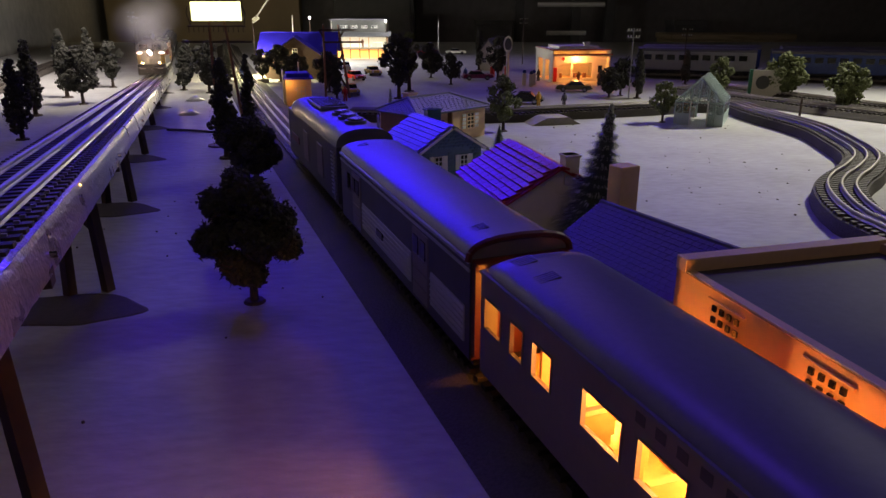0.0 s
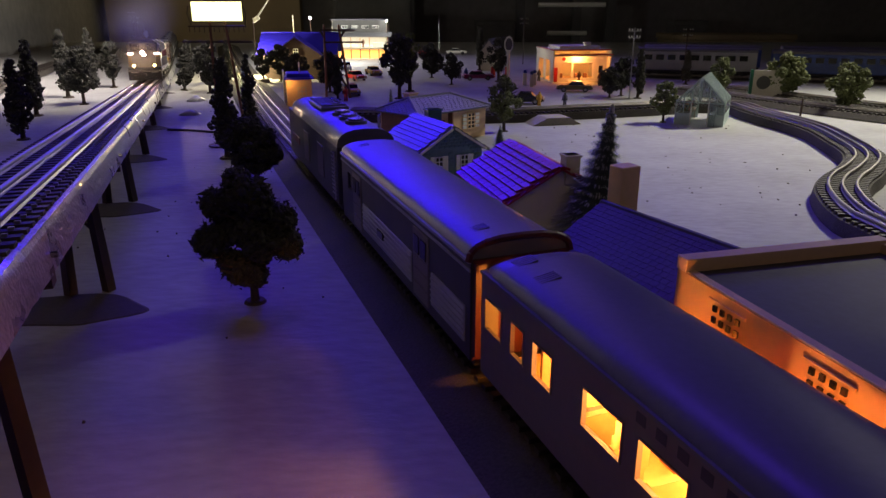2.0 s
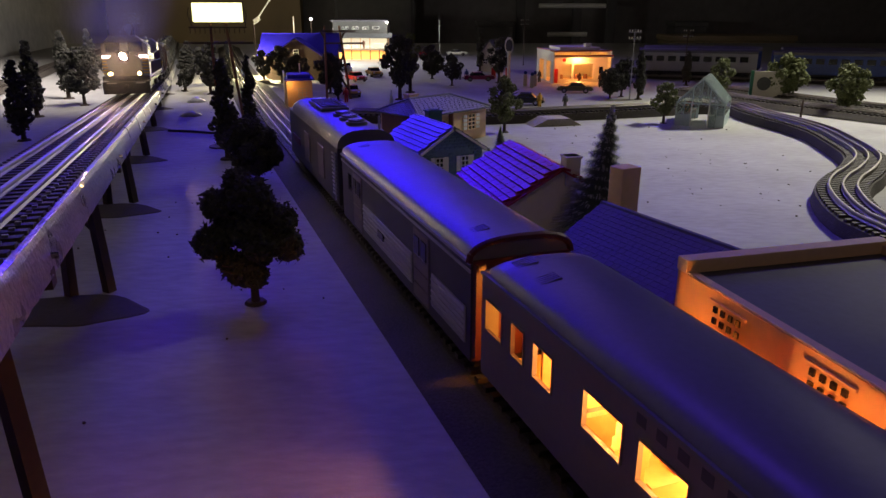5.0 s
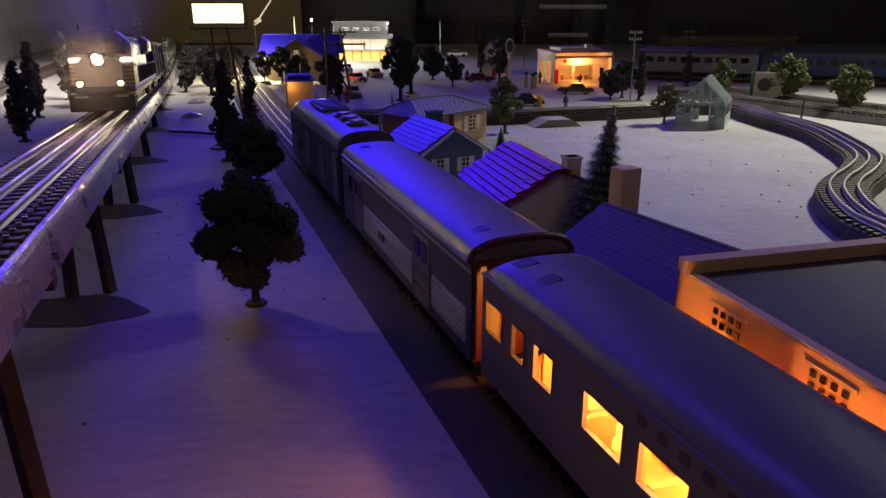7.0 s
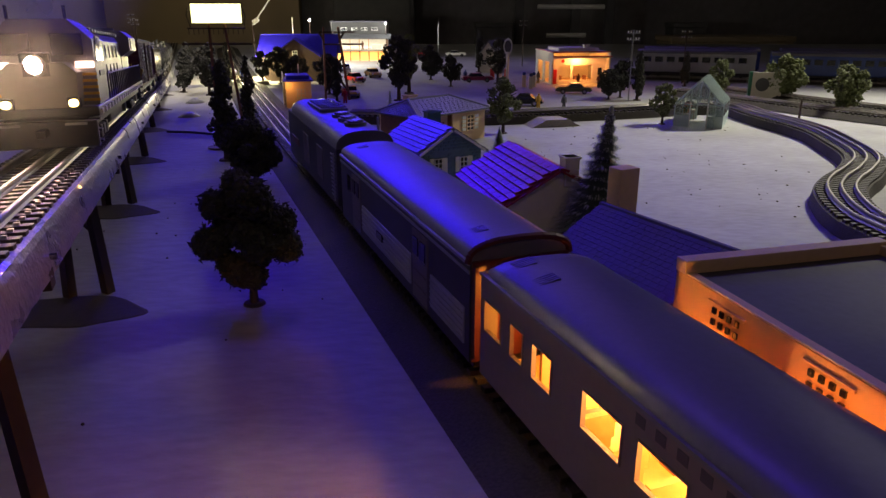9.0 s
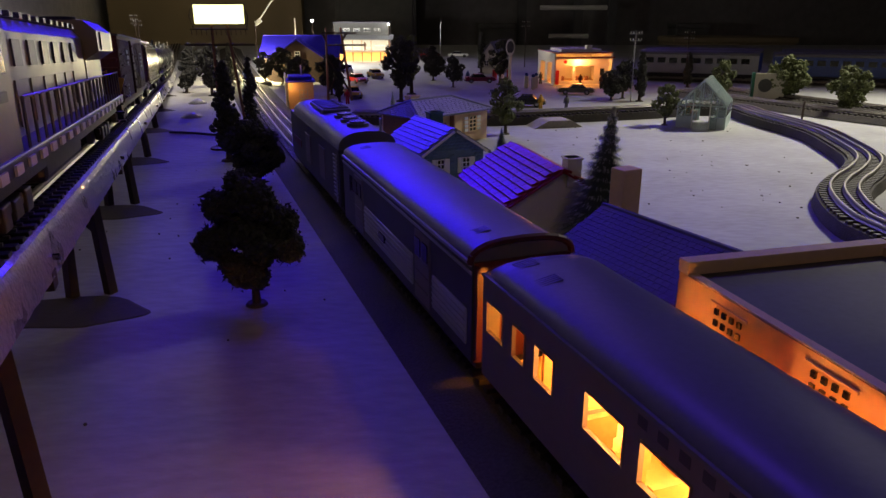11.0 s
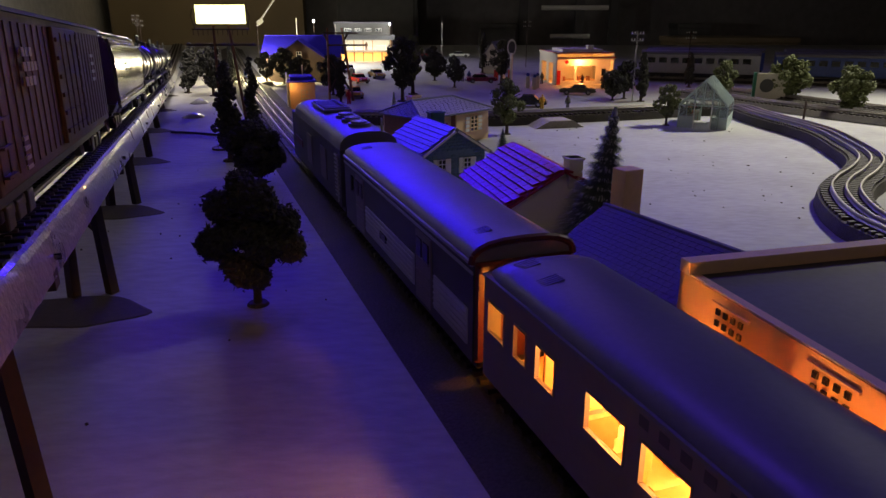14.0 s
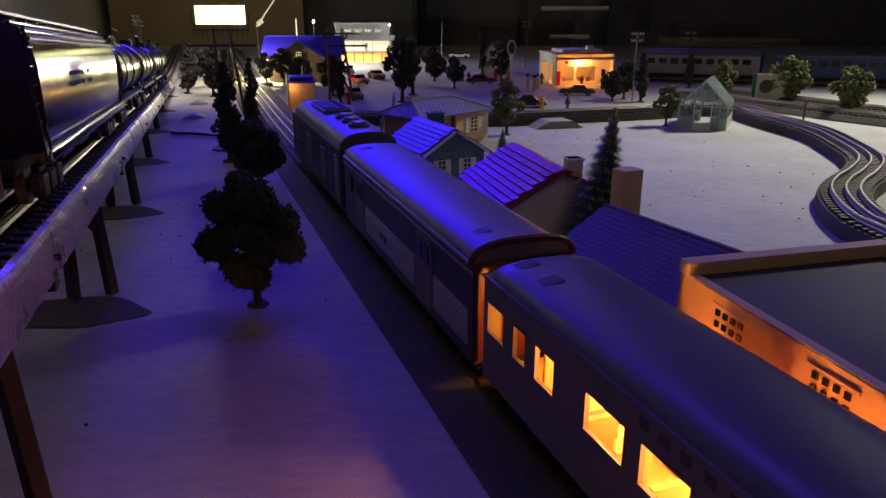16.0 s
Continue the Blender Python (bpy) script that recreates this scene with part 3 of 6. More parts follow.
# ---- freight train ----


def freight_trucks(th, ys):
    for y in ys:
        bogie(th, y, 0.0)


def coupler(th, y):
    bm = bmn()
    cube(bm, 0.0032, 0.010, 0.0030, T(0, y, 0.0095), 0.0006)
    part("coupler", bm, "underframe", th)


def freight_engine():
    """Wide-cab road diesel; local +y runs back from its headlight, rail heads at z 0."""
    th = thing("freight_locomotive", Matrix(), "grey and black wide-cab diesel engine with lit headlights on the trestle", "locomotive")
    bm = bmn()
    cube(bm, 0.0350, 0.240, 0.0040, T(0, 0.124, 0.0165), 0.0006)
    cube(bm, 0.0290, 0.225, 0.0050, T(0, 0.124, 0.0125))
    cube(bm, 0.0240, 0.060, 0.0110, T(0, 0.115, 0.0085), 0.002)
    part("frame", bm, "locoblack", th)
    bm = bmn()
    extrude(bm, [(-0.0115, 0.0185), (0.0115, 0.0185), (0.0125, 0.032), (0.0085, 0.0360), (-0.0085, 0.0360), (-0.0125, 0.032)], 0.0, 0.020)
    part("nose", bm, "locogrey", th, "grey sloping nose")
    bm = bmn()
    prof = [(-0.0170, 0.0185), (0.0170, 0.0185), (0.0170, 0.0450), (0.0095, 0.0530), (-0.0095, 0.0530), (-0.0170, 0.0450)]
    extrude(bm, prof, 0.0145, 0.044)
    cab = part("cab", bm, "locogrey", th, "grey cab with slanted roof edges")
    for sx in (-1, 1):
        bm = bmn()
        cube(bm, 0.0105, 0.0006, 0.0085, T(sx * 0.0085, 0.0142, 0.0430), 0.0002)
        w = part("windscreen", bm, "windark", th)
        w.parent = cab
        for dy in (0.024, 0.035):
            bm = bmn()
            cube(bm, 0.0006, 0.0085, 0.0085, T(sx * 0.0171, dy, 0.0400), 0.0002)
            w = part("cab_window", bm, "windark", th)
            w.parent = cab
    for q in (-0.0105, 0.0085):
        bm = bmn()
        rod(bm, 0.0006, 0.006, T(q, 0.020, 0.0555), seg=8)
        part("antenna", bm, "locoblack", cab)
    bm = bmn()
    extrude(bm, [(-0.0110, 0.0185), (0.0110, 0.0185), (0.0110, 0.0455), (0.0085, 0.0490), (-0.0085, 0.0490), (-0.0110, 0.0455)], 0.046, 0.185)
    hood = part("hood", bm, "locogrey", th, "pale grey long hood")
    bm = bmn()
    extrude(bm, [(-0.0165, 0.0405), (-0.0110, 0.0365), (0.0110, 0.0365), (0.0165, 0.0405), (0.0165, 0.0490), (0.0120, 0.0535), (-0.0120, 0.0535), (-0.0165, 0.0490)], 0.186, 0.236)
    cube(bm, 0.022, 0.046, 0.022, T(0, 0.211, 0.0290))
    part("radiator", bm, "locogrey", th, "flared grey radiator wings")
    for sx in (-1, 1):
        bm = bmn()
        cube(bm, 0.0005, 0.030, 0.0075, T(sx * 0.0168, 0.208, 0.0448))
        part("radiator_grille", bm, "locoblack", th)
        for k in range(7):
            bm = bmn()
            cube(bm, 0.0005, 0.0080, 0.0070, T(sx * 0.0113, 0.062 + k * 0.0165, 0.0400))
            part("hood_grille", bm, "locoblack", th)
            bm = bmn()
            cube(bm, 0.0004, 0.0120, 0.0120, T(sx * 0.0112, 0.062 + k * 0.0165, 0.0270))
            part("hood_door", bm, "locogrey", th)
    bm = bmn()
    for k in range(12):
        cube(bm, 0.0006 + 0.022, 0.0035, 0.0016, T(0, 0.060 + k * 0.0098, 0.0500))
    rod(bm, 0.0075, 0.002, T(0, 0.205, 0.0545), seg=18)
    rod(bm, 0.0035, 0.004, T(0, 0.120, 0.0505), seg=12)
    part("roof_detail", bm, "locoblack", th, "dark roof hatches and fan")
    bm = bmn()
    cube(bm, 0.0344, 0.0030, 0.0105, T(0, -0.002, 0.0085), 0.0006)
    part("pilot", bm, "locoblack", th)
    bm = bmn()
    for k in range(5):
        for sx in (-1, 1):
            cube(bm, 0.0085, 0.0006, 0.0011, T(sx * 0.0130, 0.0141, 0.0205 + k * 0.0026))
    part("nose_louvre", bm, "yellow", th, "pale stripes on the front")
    for sx in (-1, 1):
        bm = bmn()
        for k in range(22):
            y = 0.050 + k * 0.0088
            stick(bm, (sx * 0.0170, y, 0.0185), (sx * 0.0170, y, 0.0300), 0.00038, None, 5)
        stick(bm, (sx * 0.0170, 0.050, 0.0300), (sx * 0.0170, 0.236, 0.0300), 0.00038, None, 5)
        part("handrail", bm, "locogrey", th, "thin grey railing")
        bm = bmn()
        for k in range(20):
            cube(bm, 0.0006, 0.0052, 0.0022, T(sx * 0.0177, 0.012 + k * 0.0115, 0.0160))
        part("sill_stripe", bm, "white", th, "white dashes along the sill")
        for y in (0.006, 0.243):
            bm = bmn()
            for k in range(3):
                cube(bm, 0.0040, 0.0050, 0.0008, T(sx * 0.0155, y, 0.0045 + k * 0.0045))
            part("step", bm, "locoblack", th)
        bm = bmn()
        cube(bm, 0.0004, 0.014, 0.0022, T(sx * 0.0173, 0.030, 0.0310))
        for k in range(3):
            cube(bm, 0.0004, 0.0024, 0.0036, T(sx * 0.0173, 0.0235 + k * 0.0042, 0.0478 - 0.0033))
        part("cab_lettering", bm, "band", th, "dark plain lettering bars")
        bm = bmn()
        cube(bm, 0.0064, 0.0012, 0.0026, T(sx * 0.01375, -0.0002 + 0.0136, 0.0348), 0.0006)
        part("marker_light", bm, "marker", th, "glowing pink-white marker lamp")
        bm = bmn()
        rod(bm, 0.0015, 0.0012, T(sx * 0.0105, -0.0026, 0.0205, 0, 90), seg=14)
        part("ditch_light", bm, "ditch", th, "glowing amber ditch light")
        bm = bmn()
        cube(bm, 0.0044, 0.0030, 0.0044, T(sx * 0.0105, -0.0004, 0.0205), 0.0006)
        part("light_housing", bm, "locoblack", th)
        bm = bmn()
        cube(bm, 0.0070, 0.0008, 0.0009, T(sx * 0.0105, -0.0040, 0.0125))
        part("uncoupling_bar", bm, "steel", th)
    bm = bmn()
    cube(bm, 0.0100, 0.0020, 0.0100, T(0, 0.0010, 0.0350), 0.0008)
    housing = part("headlight_housing", bm, "locoblack", th)
    bm = bmn()
    ring_in = [(0.0027 * math.cos(k * math.tau / 24), 0.0034 * math.sin(k * math.tau / 24)) for k in range(24)]
    for (x0, z0), (x1, z1) in zip(ring_in, ring_in[1:] + ring_in[:1]):
        v = [bm.verts.new((f * x, y, 0.0352 + f * z)) for y in (0.0, -0.0036) for f in (1.0, 1.15) for x, z in ((x0, z0), (x1, z1))]
        for q in ((0, 1, 5, 4), (2, 6, 7, 3), (4, 5, 7, 6)):
            bm.faces.new([v[i] for i in q])
    t = part("headlight_tube", bm, "locoblack", th)
    t.parent = housing
    for sx in (-0.0011, 0.0011):
        bm = bmn()
        rod(bm, 0.0013, 0.0006, T(sx, -0.0006 - sx * 0.02, 0.0352 - 1.3 * sx, 0, 90), seg=16)
        t = part("headlight", bm, "headlight", th, "bright warm-white headlight lens")
        t.parent = housing
    bm = bmn()
    stick(bm, (0.012, 0.241, 0.0190), (0.012, 0.241, 0.0310), 0.0004)
    stick(bm, (-0.012, 0.241, 0.0190), (-0.012, 0.241, 0.0310), 0.0004)
    stick(bm, (-0.012, 0.241, 0.0300), (0.012, 0.241, 0.0300), 0.0004)
    cube(bm, 0.0025, 0.0012, 0.012, T(0.0160, 0.2440, 0.0210, 0, 0, 18))
    part("end_rail", bm, "yellow", th, "yellow end handrails")
    # thin smoke drifting about its front and over its roof; front puffs added as the headlight's glare halo
    for x, y, z, r, density in ((0.000, -0.016, 0.033, 0.026, 0.035), (-0.004, -0.026, 0.020, 0.036, 0.045), (0.004, 0.012, 0.058, 0.036, 0.35), (-0.014, 0.040, 0.074, 0.040, 0.30), (0.006, 0.075, 0.088, 0.046, 0.25)):
        M["smoke"] = smoke_material("smoke", r, density)
        bm = bmn()
        rings = [[bm.verts.new((q * r * math.cos(a * math.tau / 24), -0.25 * r * (1 - q * q), q * r * math.sin(a * math.tau / 24))) for a in range(24)] for q in (0.02, 0.35, 0.7, 1.0)]
        for p, q in zip(rings, rings[1:]):
            for i in range(24):
                bm.faces.new((p[i], p[(i + 1) % 24], q[(i + 1) % 24], q[i]))
        bm.faces.new(rings[0])
        puff = part("smoke_puff", bm, "smoke", th, "thin pale smoke, also the headlight's glare halo", smooth=True)
        puff.location = (x, y, z)
    freight_trucks(th, (0.048, 0.200))
    coupler(th, -0.005)
    coupler(th, 0.249)
    return th


def boxcar():
    L = 0.172
    th = thing("boxcar", Matrix(), "weathered brown steel boxcar with ribbed sides on the trestle", "railway car")
    bm = bmn()
    cube(bm, 0.0320, L, 0.0390, T(0, L / 2, 0.0315), 0.0004)
    body = part("body", bm, "boxcar", th)
    bm = bmn()
    extrude(bm, [(-0.0168, 0.0505), (0.0168, 0.0505), (0.0168, 0.0515), (0, 0.0532), (-0.0168, 0.0515)], -0.001, L + 0.001)
    part("roof", bm, "dim", th, "grey roof with a low ridge")
    for sx in (-1, 1):
        bm = bmn()
        cube(bm, 0.0005, 0.0030, 0.0340, None, 0.0002)
        rib = mesh("side_rib", bm, "boxcar")
        for k in range(26):
            y = 0.004 + k * 0.0066
            if not 0.066 < y < 0.106:
                share("side_rib", rib, th, T(sx * 0.0160, y, 0.0315))
        bm = bmn()
        cube(bm, 0.0012, 0.036, 0.0345, T(sx * 0.0166, 0.086, 0.0315), 0.0003)
        d = part("door", bm, "boxcar", th, "sliding steel door")
        for k in range(6):
            bm = bmn()
            cube(bm, 0.0008, 0.034, 0.0012, T(sx * 0.0174, 0.086, 0.0180 + k * 0.0054))
            r = part("door_rib", bm, "boxcar", th)
            r.parent = d
        bm = bmn()
        for k in range(4):
            stick(bm, (sx * 0.0180, 0.0735 + k * 0.0085, 0.0165), (sx * 0.0180, 0.0735 + k * 0.0085, 0.0470), 0.0002)
        r = part("door_rod", bm, "boxcar", th)
        r.parent = d
        bm = bmn()
        for q, n, z in ((0.030, 3, 0.0415), (0.030, 4, 0.0380), (0.030, 3, 0.0345)):
            for k in range(n):
                cube(bm, 0.0004, 0.0028, 0.0022, T(sx * 0.0171, q + k * 0.0036, z))
        for k in range(4):
            cube(bm, 0.0004, 0.0070, 0.0012, T(sx * 0.0171, 0.135, 0.0400 - k * 0.0030))
            cube(bm, 0.0004, 0.0040 + 0.001 * (k % 2), 0.0010, T(sx * 0.0171, 0.020, 0.0220 - k * 0.0022))
        part("lettering", bm, "plank", th, "faded pale lettering bars")
        bm = bmn()
        for k in range(5):
            cube(bm, 0.0010, 0.0075, 0.0006, T(sx * 0.0170, 0.005, 0.016 + k * 0.006))
        part("ladder", bm, "boxcar", th)
    for y in (-0.0004, L + 0.0004):
        bm = bmn()
        cube(bm, 0.0310, 0.0004, 0.0380, T(0, y, 0.0315))
        end = part("end_panel", bm, "maroon", th, "ribbed reddish-brown end")
        for k in range(7):
            bm = bmn()
            cube(bm, 0.030, 0.0014, 0.0022, T(0, y, 0.0160 + k * 0.0053), 0.0005)
            part("end_rib", bm, "maroon", end)
    bm = bmn()
    cube(bm, 0.0280, L, 0.0040, T(0, L / 2, 0.0105))
    part("underframe", bm, "underframe", th)
    freight_trucks(th, (0.024, L - 0.024))
    coupler(th, -0.004)
    coupler(th, L + 0.004)
    return th


def hopper():
    L = 0.178
    th = thing("covered_hopper", Matrix(), "mirror-bright chrome covered hopper car on the trestle", "railway car")
    bm = bmn()
    half = [(0.0150, 0.0140), (0.0166, 0.0180), (0.0170, 0.0280), (0.0168, 0.0370), (0.0160, 0.0415), (0.0135, 0.0455), (0.0100, 0.0470)]
    prof = half + [(-x, z) for x, z in reversed(half)]
    extrude(bm, prof, 0.006, L - 0.006)
    body = part("body", bm, "chrome", th, "polished rounded body", smooth=True)
    body.data.set_sharp_from_angle(angle=radians(50))
    for sx in (-1, 1):
        bm = bmn()
        cube(bm, 0.0016, L - 0.002, 0.0028, T(sx * 0.0170, L / 2, 0.0138), 0.0005)
        part("side_sill", bm, "chrome", th)
        bm = bmn()
        for z in (0.0425, 0.0445, 0.0465):
            cube(bm, 0.0012, L - 0.010, 0.0009, T(sx * (0.0160 - (z - 0.0425) * 0.9), L / 2, z), 0.0003)
        part("top_rail", bm, "chrome", th)
        bm = bmn()
        for k in range(6):
            cube(bm, 0.0004, 0.004 + 0.012 * ((k * 7) % 3 == 0), 0.0012, T(sx * 0.01715, 0.052 + (k % 3) * 0.016, 0.0330 - 0.0032 * (k // 3)))
        part("lettering", bm, "dim", th, "grey lettering bars")
        for y in (0.004, L - 0.004):
            bm = bmn()
            for q in (-0.003, 0.003):
                stick(bm, (sx * 0.0168, y + q, 0.0140), (sx * 0.0150, y + q, 0.0455), 0.0004)
            for k in range(6):
                stick(bm, (sx * 0.0162, y - 0.003, 0.018 + k * 0.0045), (sx * 0.0162, y + 0.003, 0.018 + k * 0.0045), 0.0003)
            part("ladder", bm, "chrome", th)
    bm = bmn()
    cube(bm, 0.0210, L - 0.008, 0.0008, T(0, L / 2, 0.0490))
    for k in range(12):
        cube(bm, 0.0190, 0.0012, 0.0018, T(0, 0.012 + k * 0.014, 0.0478))
    part("roof_walk", bm, "steel", th)
    bm = bmn()
    for k in range(4):
        y = 0.036 + k * 0.0355
        extrude(bm, [(-0.009, 0.0045), (0.009, 0.0045), (0.0140, 0.0145), (-0.0140, 0.0145)], y - 0.010, y + 0.010)
    part("hopper_bay", bm, "steel", th)
    bm = bmn()
    cube(bm, 0.020, L, 0.0035, T(0, L / 2, 0.0115))
    part("underframe", bm, "underframe", th)
    freight_trucks(th, (0.022, L - 0.022))
    coupler(th, -0.004)
    coupler(th, L + 0.004)
    return th


def tank_car():
    L = 0.142
    th = thing("tank_car", Matrix(), "glossy black tank car with a walkway and dome on the trestle", "railway car", "tank cars")
    bm = bmn()
    r, cz = 0.0165, 0.0285
    rings = []
    for y, k in ((0.004, 0.15), (0.0052, 0.55), (0.008, 0.83), (0.012, 0.96), (0.016, 1), (L - 0.016, 1), (L - 0.012, 0.96), (L - 0.008, 0.83), (L - 0.0052, 0.55), (L - 0.004, 0.15)):
        rings.append([bm.verts.new((r * k * math.cos(a * math.tau / 28), y, cz + r * k * math.sin(a * math.tau / 28))) for a in range(28)])
    for p, q in zip(rings, rings[1:]):
        for i in range(28):
            bm.faces.new((p[i], p[(i + 1) % 28], q[(i + 1) % 28], q[i]))
    bm.faces.new(rings[0])
    bm.faces.new(rings[-1])
    part("tank", bm, "tank", th, "glossy black barrel", smooth=True)
    for y in (0.03, L / 2, L - 0.03):
        bm = bmn()
        for k in range(28):
            a, b = k * math.tau / 28, (k + 1) * math.tau / 28
            stick(bm, (1.01 * r * math.cos(a), y, cz + 1.01 * r * math.sin(a)), (1.01 * r * math.cos(b), y, cz + 1.01 * r * math.sin(b)), 0.0004, None, 4)
        part("band", bm, "locoblack", th)
    bm = bmn()
    rod(bm, 0.0052, 0.0055, T(0, L / 2, cz + r + 0.001), seg=16)
    for sx in (-1, 1):
        for k in range(4):
            stick(bm, (sx * 0.009, L / 2 - 0.014 + k * 0.0093, cz + r - 0.003), (sx * 0.009, L / 2 - 0.014 + k * 0.0093, cz + r + 0.0070), 0.0004)
        stick(bm, (sx * 0.009, L / 2 - 0.014, cz + r + 0.0070), (sx * 0.009, L / 2 + 0.014, cz + r + 0.0070), 0.0004)
    part("dome", bm, "locoblack", th, "dome with a railing")
    bm = bmn()
    cube(bm, 0.0290, L - 0.006, 0.0018, T(0, L / 2, 0.0125))
    cube(bm, 0.0120, L, 0.0035, T(0, L / 2, 0.0105))
    for y in (0.02, L - 0.02):
        cube(bm, 0.022, 0.010, 0.006, T(0, y, 0.0145))
    part("frame", bm, "underframe", th)
    for sx in (-1, 1):
        for y in (0.004, L - 0.004):
            bm = bmn()
            stick(bm, (sx * 0.0148, y, 0.0120), (sx * 0.0148, y, 0.0205), 0.0004)
            part("handrail", bm, "steel", th)
    freight_trucks(th, (0.020, L - 0.020))
    coupler(th, -0.004)
    coupler(th, L + 0.004)
    return th


def stretched(th, k, up=1.0):
    """Sets a finished car's length and height in its own space."""
    for ob in th.children_recursive:
        if ob.data.users == 1 or not ob.data.get("long"):
            ob.data.transform(Matrix.Diagonal((1, k, up, 1)))
            ob.data["long"] = True
        ob.location.y *= k
        ob.location.z *= up
    return th


engine = stretched(freight_engine(), 1.065, 0.89)
box = stretched(boxcar(), 1.0, 0.86)
chrome_hopper = stretched(hopper(), 1.04, 0.91)
tank = stretched(tank_car(), 1.10, 0.93)
tanks = [tank] + [copy_thing(tank, Matrix()) for k in range(3)]
# each car with its distance behind the headlight
TRAIN = [(engine, 0.0), (box, 0.282), (chrome_hopper, 0.490)] + [(t, 0.690 + 0.167 * k) for k, t in enumerate(tanks)]

# ---- houses and scenery ----


def gable_house(name, m, w, d, wall, rise, walls, roof, label, over=0.004, tiles=None, category="model house", relief=0.0009):
    """A house with its ridge along y. w, d: width and depth; wall: eaves height."""
    th = thing(name, m, label, category)
    for sx in (-1, 1):
        bm = bmn()
        cube(bm, 0.0015, d, wall, T(sx * (w / 2 - 0.00075), 0, wall / 2))
        part("side_wall", bm, walls, th)
    for sy in (-1, 1):
        bm = bmn()
        extrude(bm, [(-w / 2 + 0.0015, 0), (w / 2 - 0.0015, 0), (w / 2 - 0.0015, wall), (0, wall + rise - 0.0014), (-w / 2 + 0.0015, wall)], sy * d / 2 - 0.00075, sy * d / 2 + 0.00075)
        part("gable_wall", bm, walls, th)
    slope = math.atan2(rise, w / 2)
    length = math.hypot(rise, w / 2) + over
    for sx in (-1, 1):
        bm = bmn()
        mid = Vector((sx * (w / 4 + over * math.cos(slope) / 2), 0, wall + rise / 2 - over * math.sin(slope) / 2))
        frame_m = Matrix.Translation(mid) @ pose(0, 0, 0, 0, math.degrees(slope) * sx, 0)
        cube(bm, length, d + 2 * over, 0.0012, frame_m)
        r = part("roof_slope", bm, roof, th)
        if tiles:
            rows_n, cols = tiles
            bm = bmn()
            cube(bm, length / rows_n * 1.3, (d + 2 * over) / cols * 0.92, relief, T(0, 0, 0, 0, 0, -relief * 9000 * sx))
            tile = mesh("tile", bm, roof)
            for i in range(rows_n):
                for j in range(cols):
                    x = (i + 0.5) / rows_n - 0.5
                    y = (j + 0.5 + 0.25 * (i % 2)) / cols - 0.5
                    if y < 0.5:
                        q = share("tile", tile, r, frame_m @ T(x * length, y * (d + 2 * over) * 0.97, 0.0006 + relief * 0.5))
    bm = bmn()
    rod(bm, 0.0012, d + 2 * over, T(0, 0, wall + rise + 0.0004, 0, 90), seg=8)
    part("ridge_cap", bm, roof, th)
    return th


def window(parent, m, w, h, across=2, up=2, framing="white", glass="windark"):
    """A framed window in the x-z plane at m, facing -y."""
    t = min(w, h) * 0.09
    xs = sorted(-w / 2 + w * i / across + q for i in range(across + 1) for q in (-t / 2, t / 2))
    zs = sorted(-h / 2 + h * i / up + q for i in range(up + 1) for q in (-t / 2, t / 2))
    bm = bmn()
    grid = {(i, k): bm.verts.new(m @ Vector((x, -0.0001, z))) for i, x in enumerate(xs) for k, z in enumerate(zs)}
    faces = [bm.faces.new((grid[i, k], grid[i + 1, k], grid[i + 1, k + 1], grid[i, k + 1]))
             for i in range(len(xs) - 1) for k in range(len(zs) - 1) if i % 2 == 0 or k % 2 == 0]
    made = bmesh.ops.extrude_face_region(bm, geom=faces, use_keep_orig=True)
    bmesh.ops.translate(bm, vec=m.to_3x3() @ Vector((0, -0.0010, 0)), verts=[g for g in made["geom"] if isinstance(g, bmesh.types.BMVert)])
    f = part("window", bm, framing, parent)
    bm = bmn()
    cube(bm, w, 0.0005, h, m @ T(0, -0.0001, 0))
    g = part("pane", bm, glass, parent)
    g.parent = f
    return f


def chimney(parent, m, w, d, h, material):
    bm = bmn()
    cube(bm, w, d, h, m @ T(0, 0, h / 2), 0.0004)
    cube(bm, w * 1.15, d * 1.15, h * 0.08, m @ T(0, 0, h * 0.96), 0.0003)
    return part("chimney", bm, material, parent)


# warehouse with peach walls beside the coach
WH = T(0.069, 0.192, 0, 14.6)
wh = thing("warehouse", WH, "flat-roofed warehouse with peach walls lit orange and small grilles", "model building")
H = 0.053
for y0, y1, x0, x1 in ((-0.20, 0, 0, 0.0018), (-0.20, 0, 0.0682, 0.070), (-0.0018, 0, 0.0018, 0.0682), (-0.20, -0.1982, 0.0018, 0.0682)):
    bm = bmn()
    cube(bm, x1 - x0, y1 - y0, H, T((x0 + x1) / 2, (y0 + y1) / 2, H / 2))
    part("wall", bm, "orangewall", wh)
for y0, y1, x0, x1, up in ((-0.200, -0.003, 0.0001, 0.0030, 0.0006), (-0.200, -0.003, 0.067, 0.0702, 0.003), (-0.0045, 0.0004, -0.0003, 0.0704, 0.004)):
    bm = bmn()
    cube(bm, x1 - x0, y1 - y0, up, T((x0 + x1) / 2, (y0 + y1) / 2, H + up / 2), 0.0002)
    part("parapet_cap", bm, "tan", wh, "tan parapet coping")
bm = bmn()
cube(bm, 0.0664, 0.1964, 0.0015, T(0.035, -0.1, H - 0.0008))
part("roof", bm, "slate", wh, "dark flat roof")
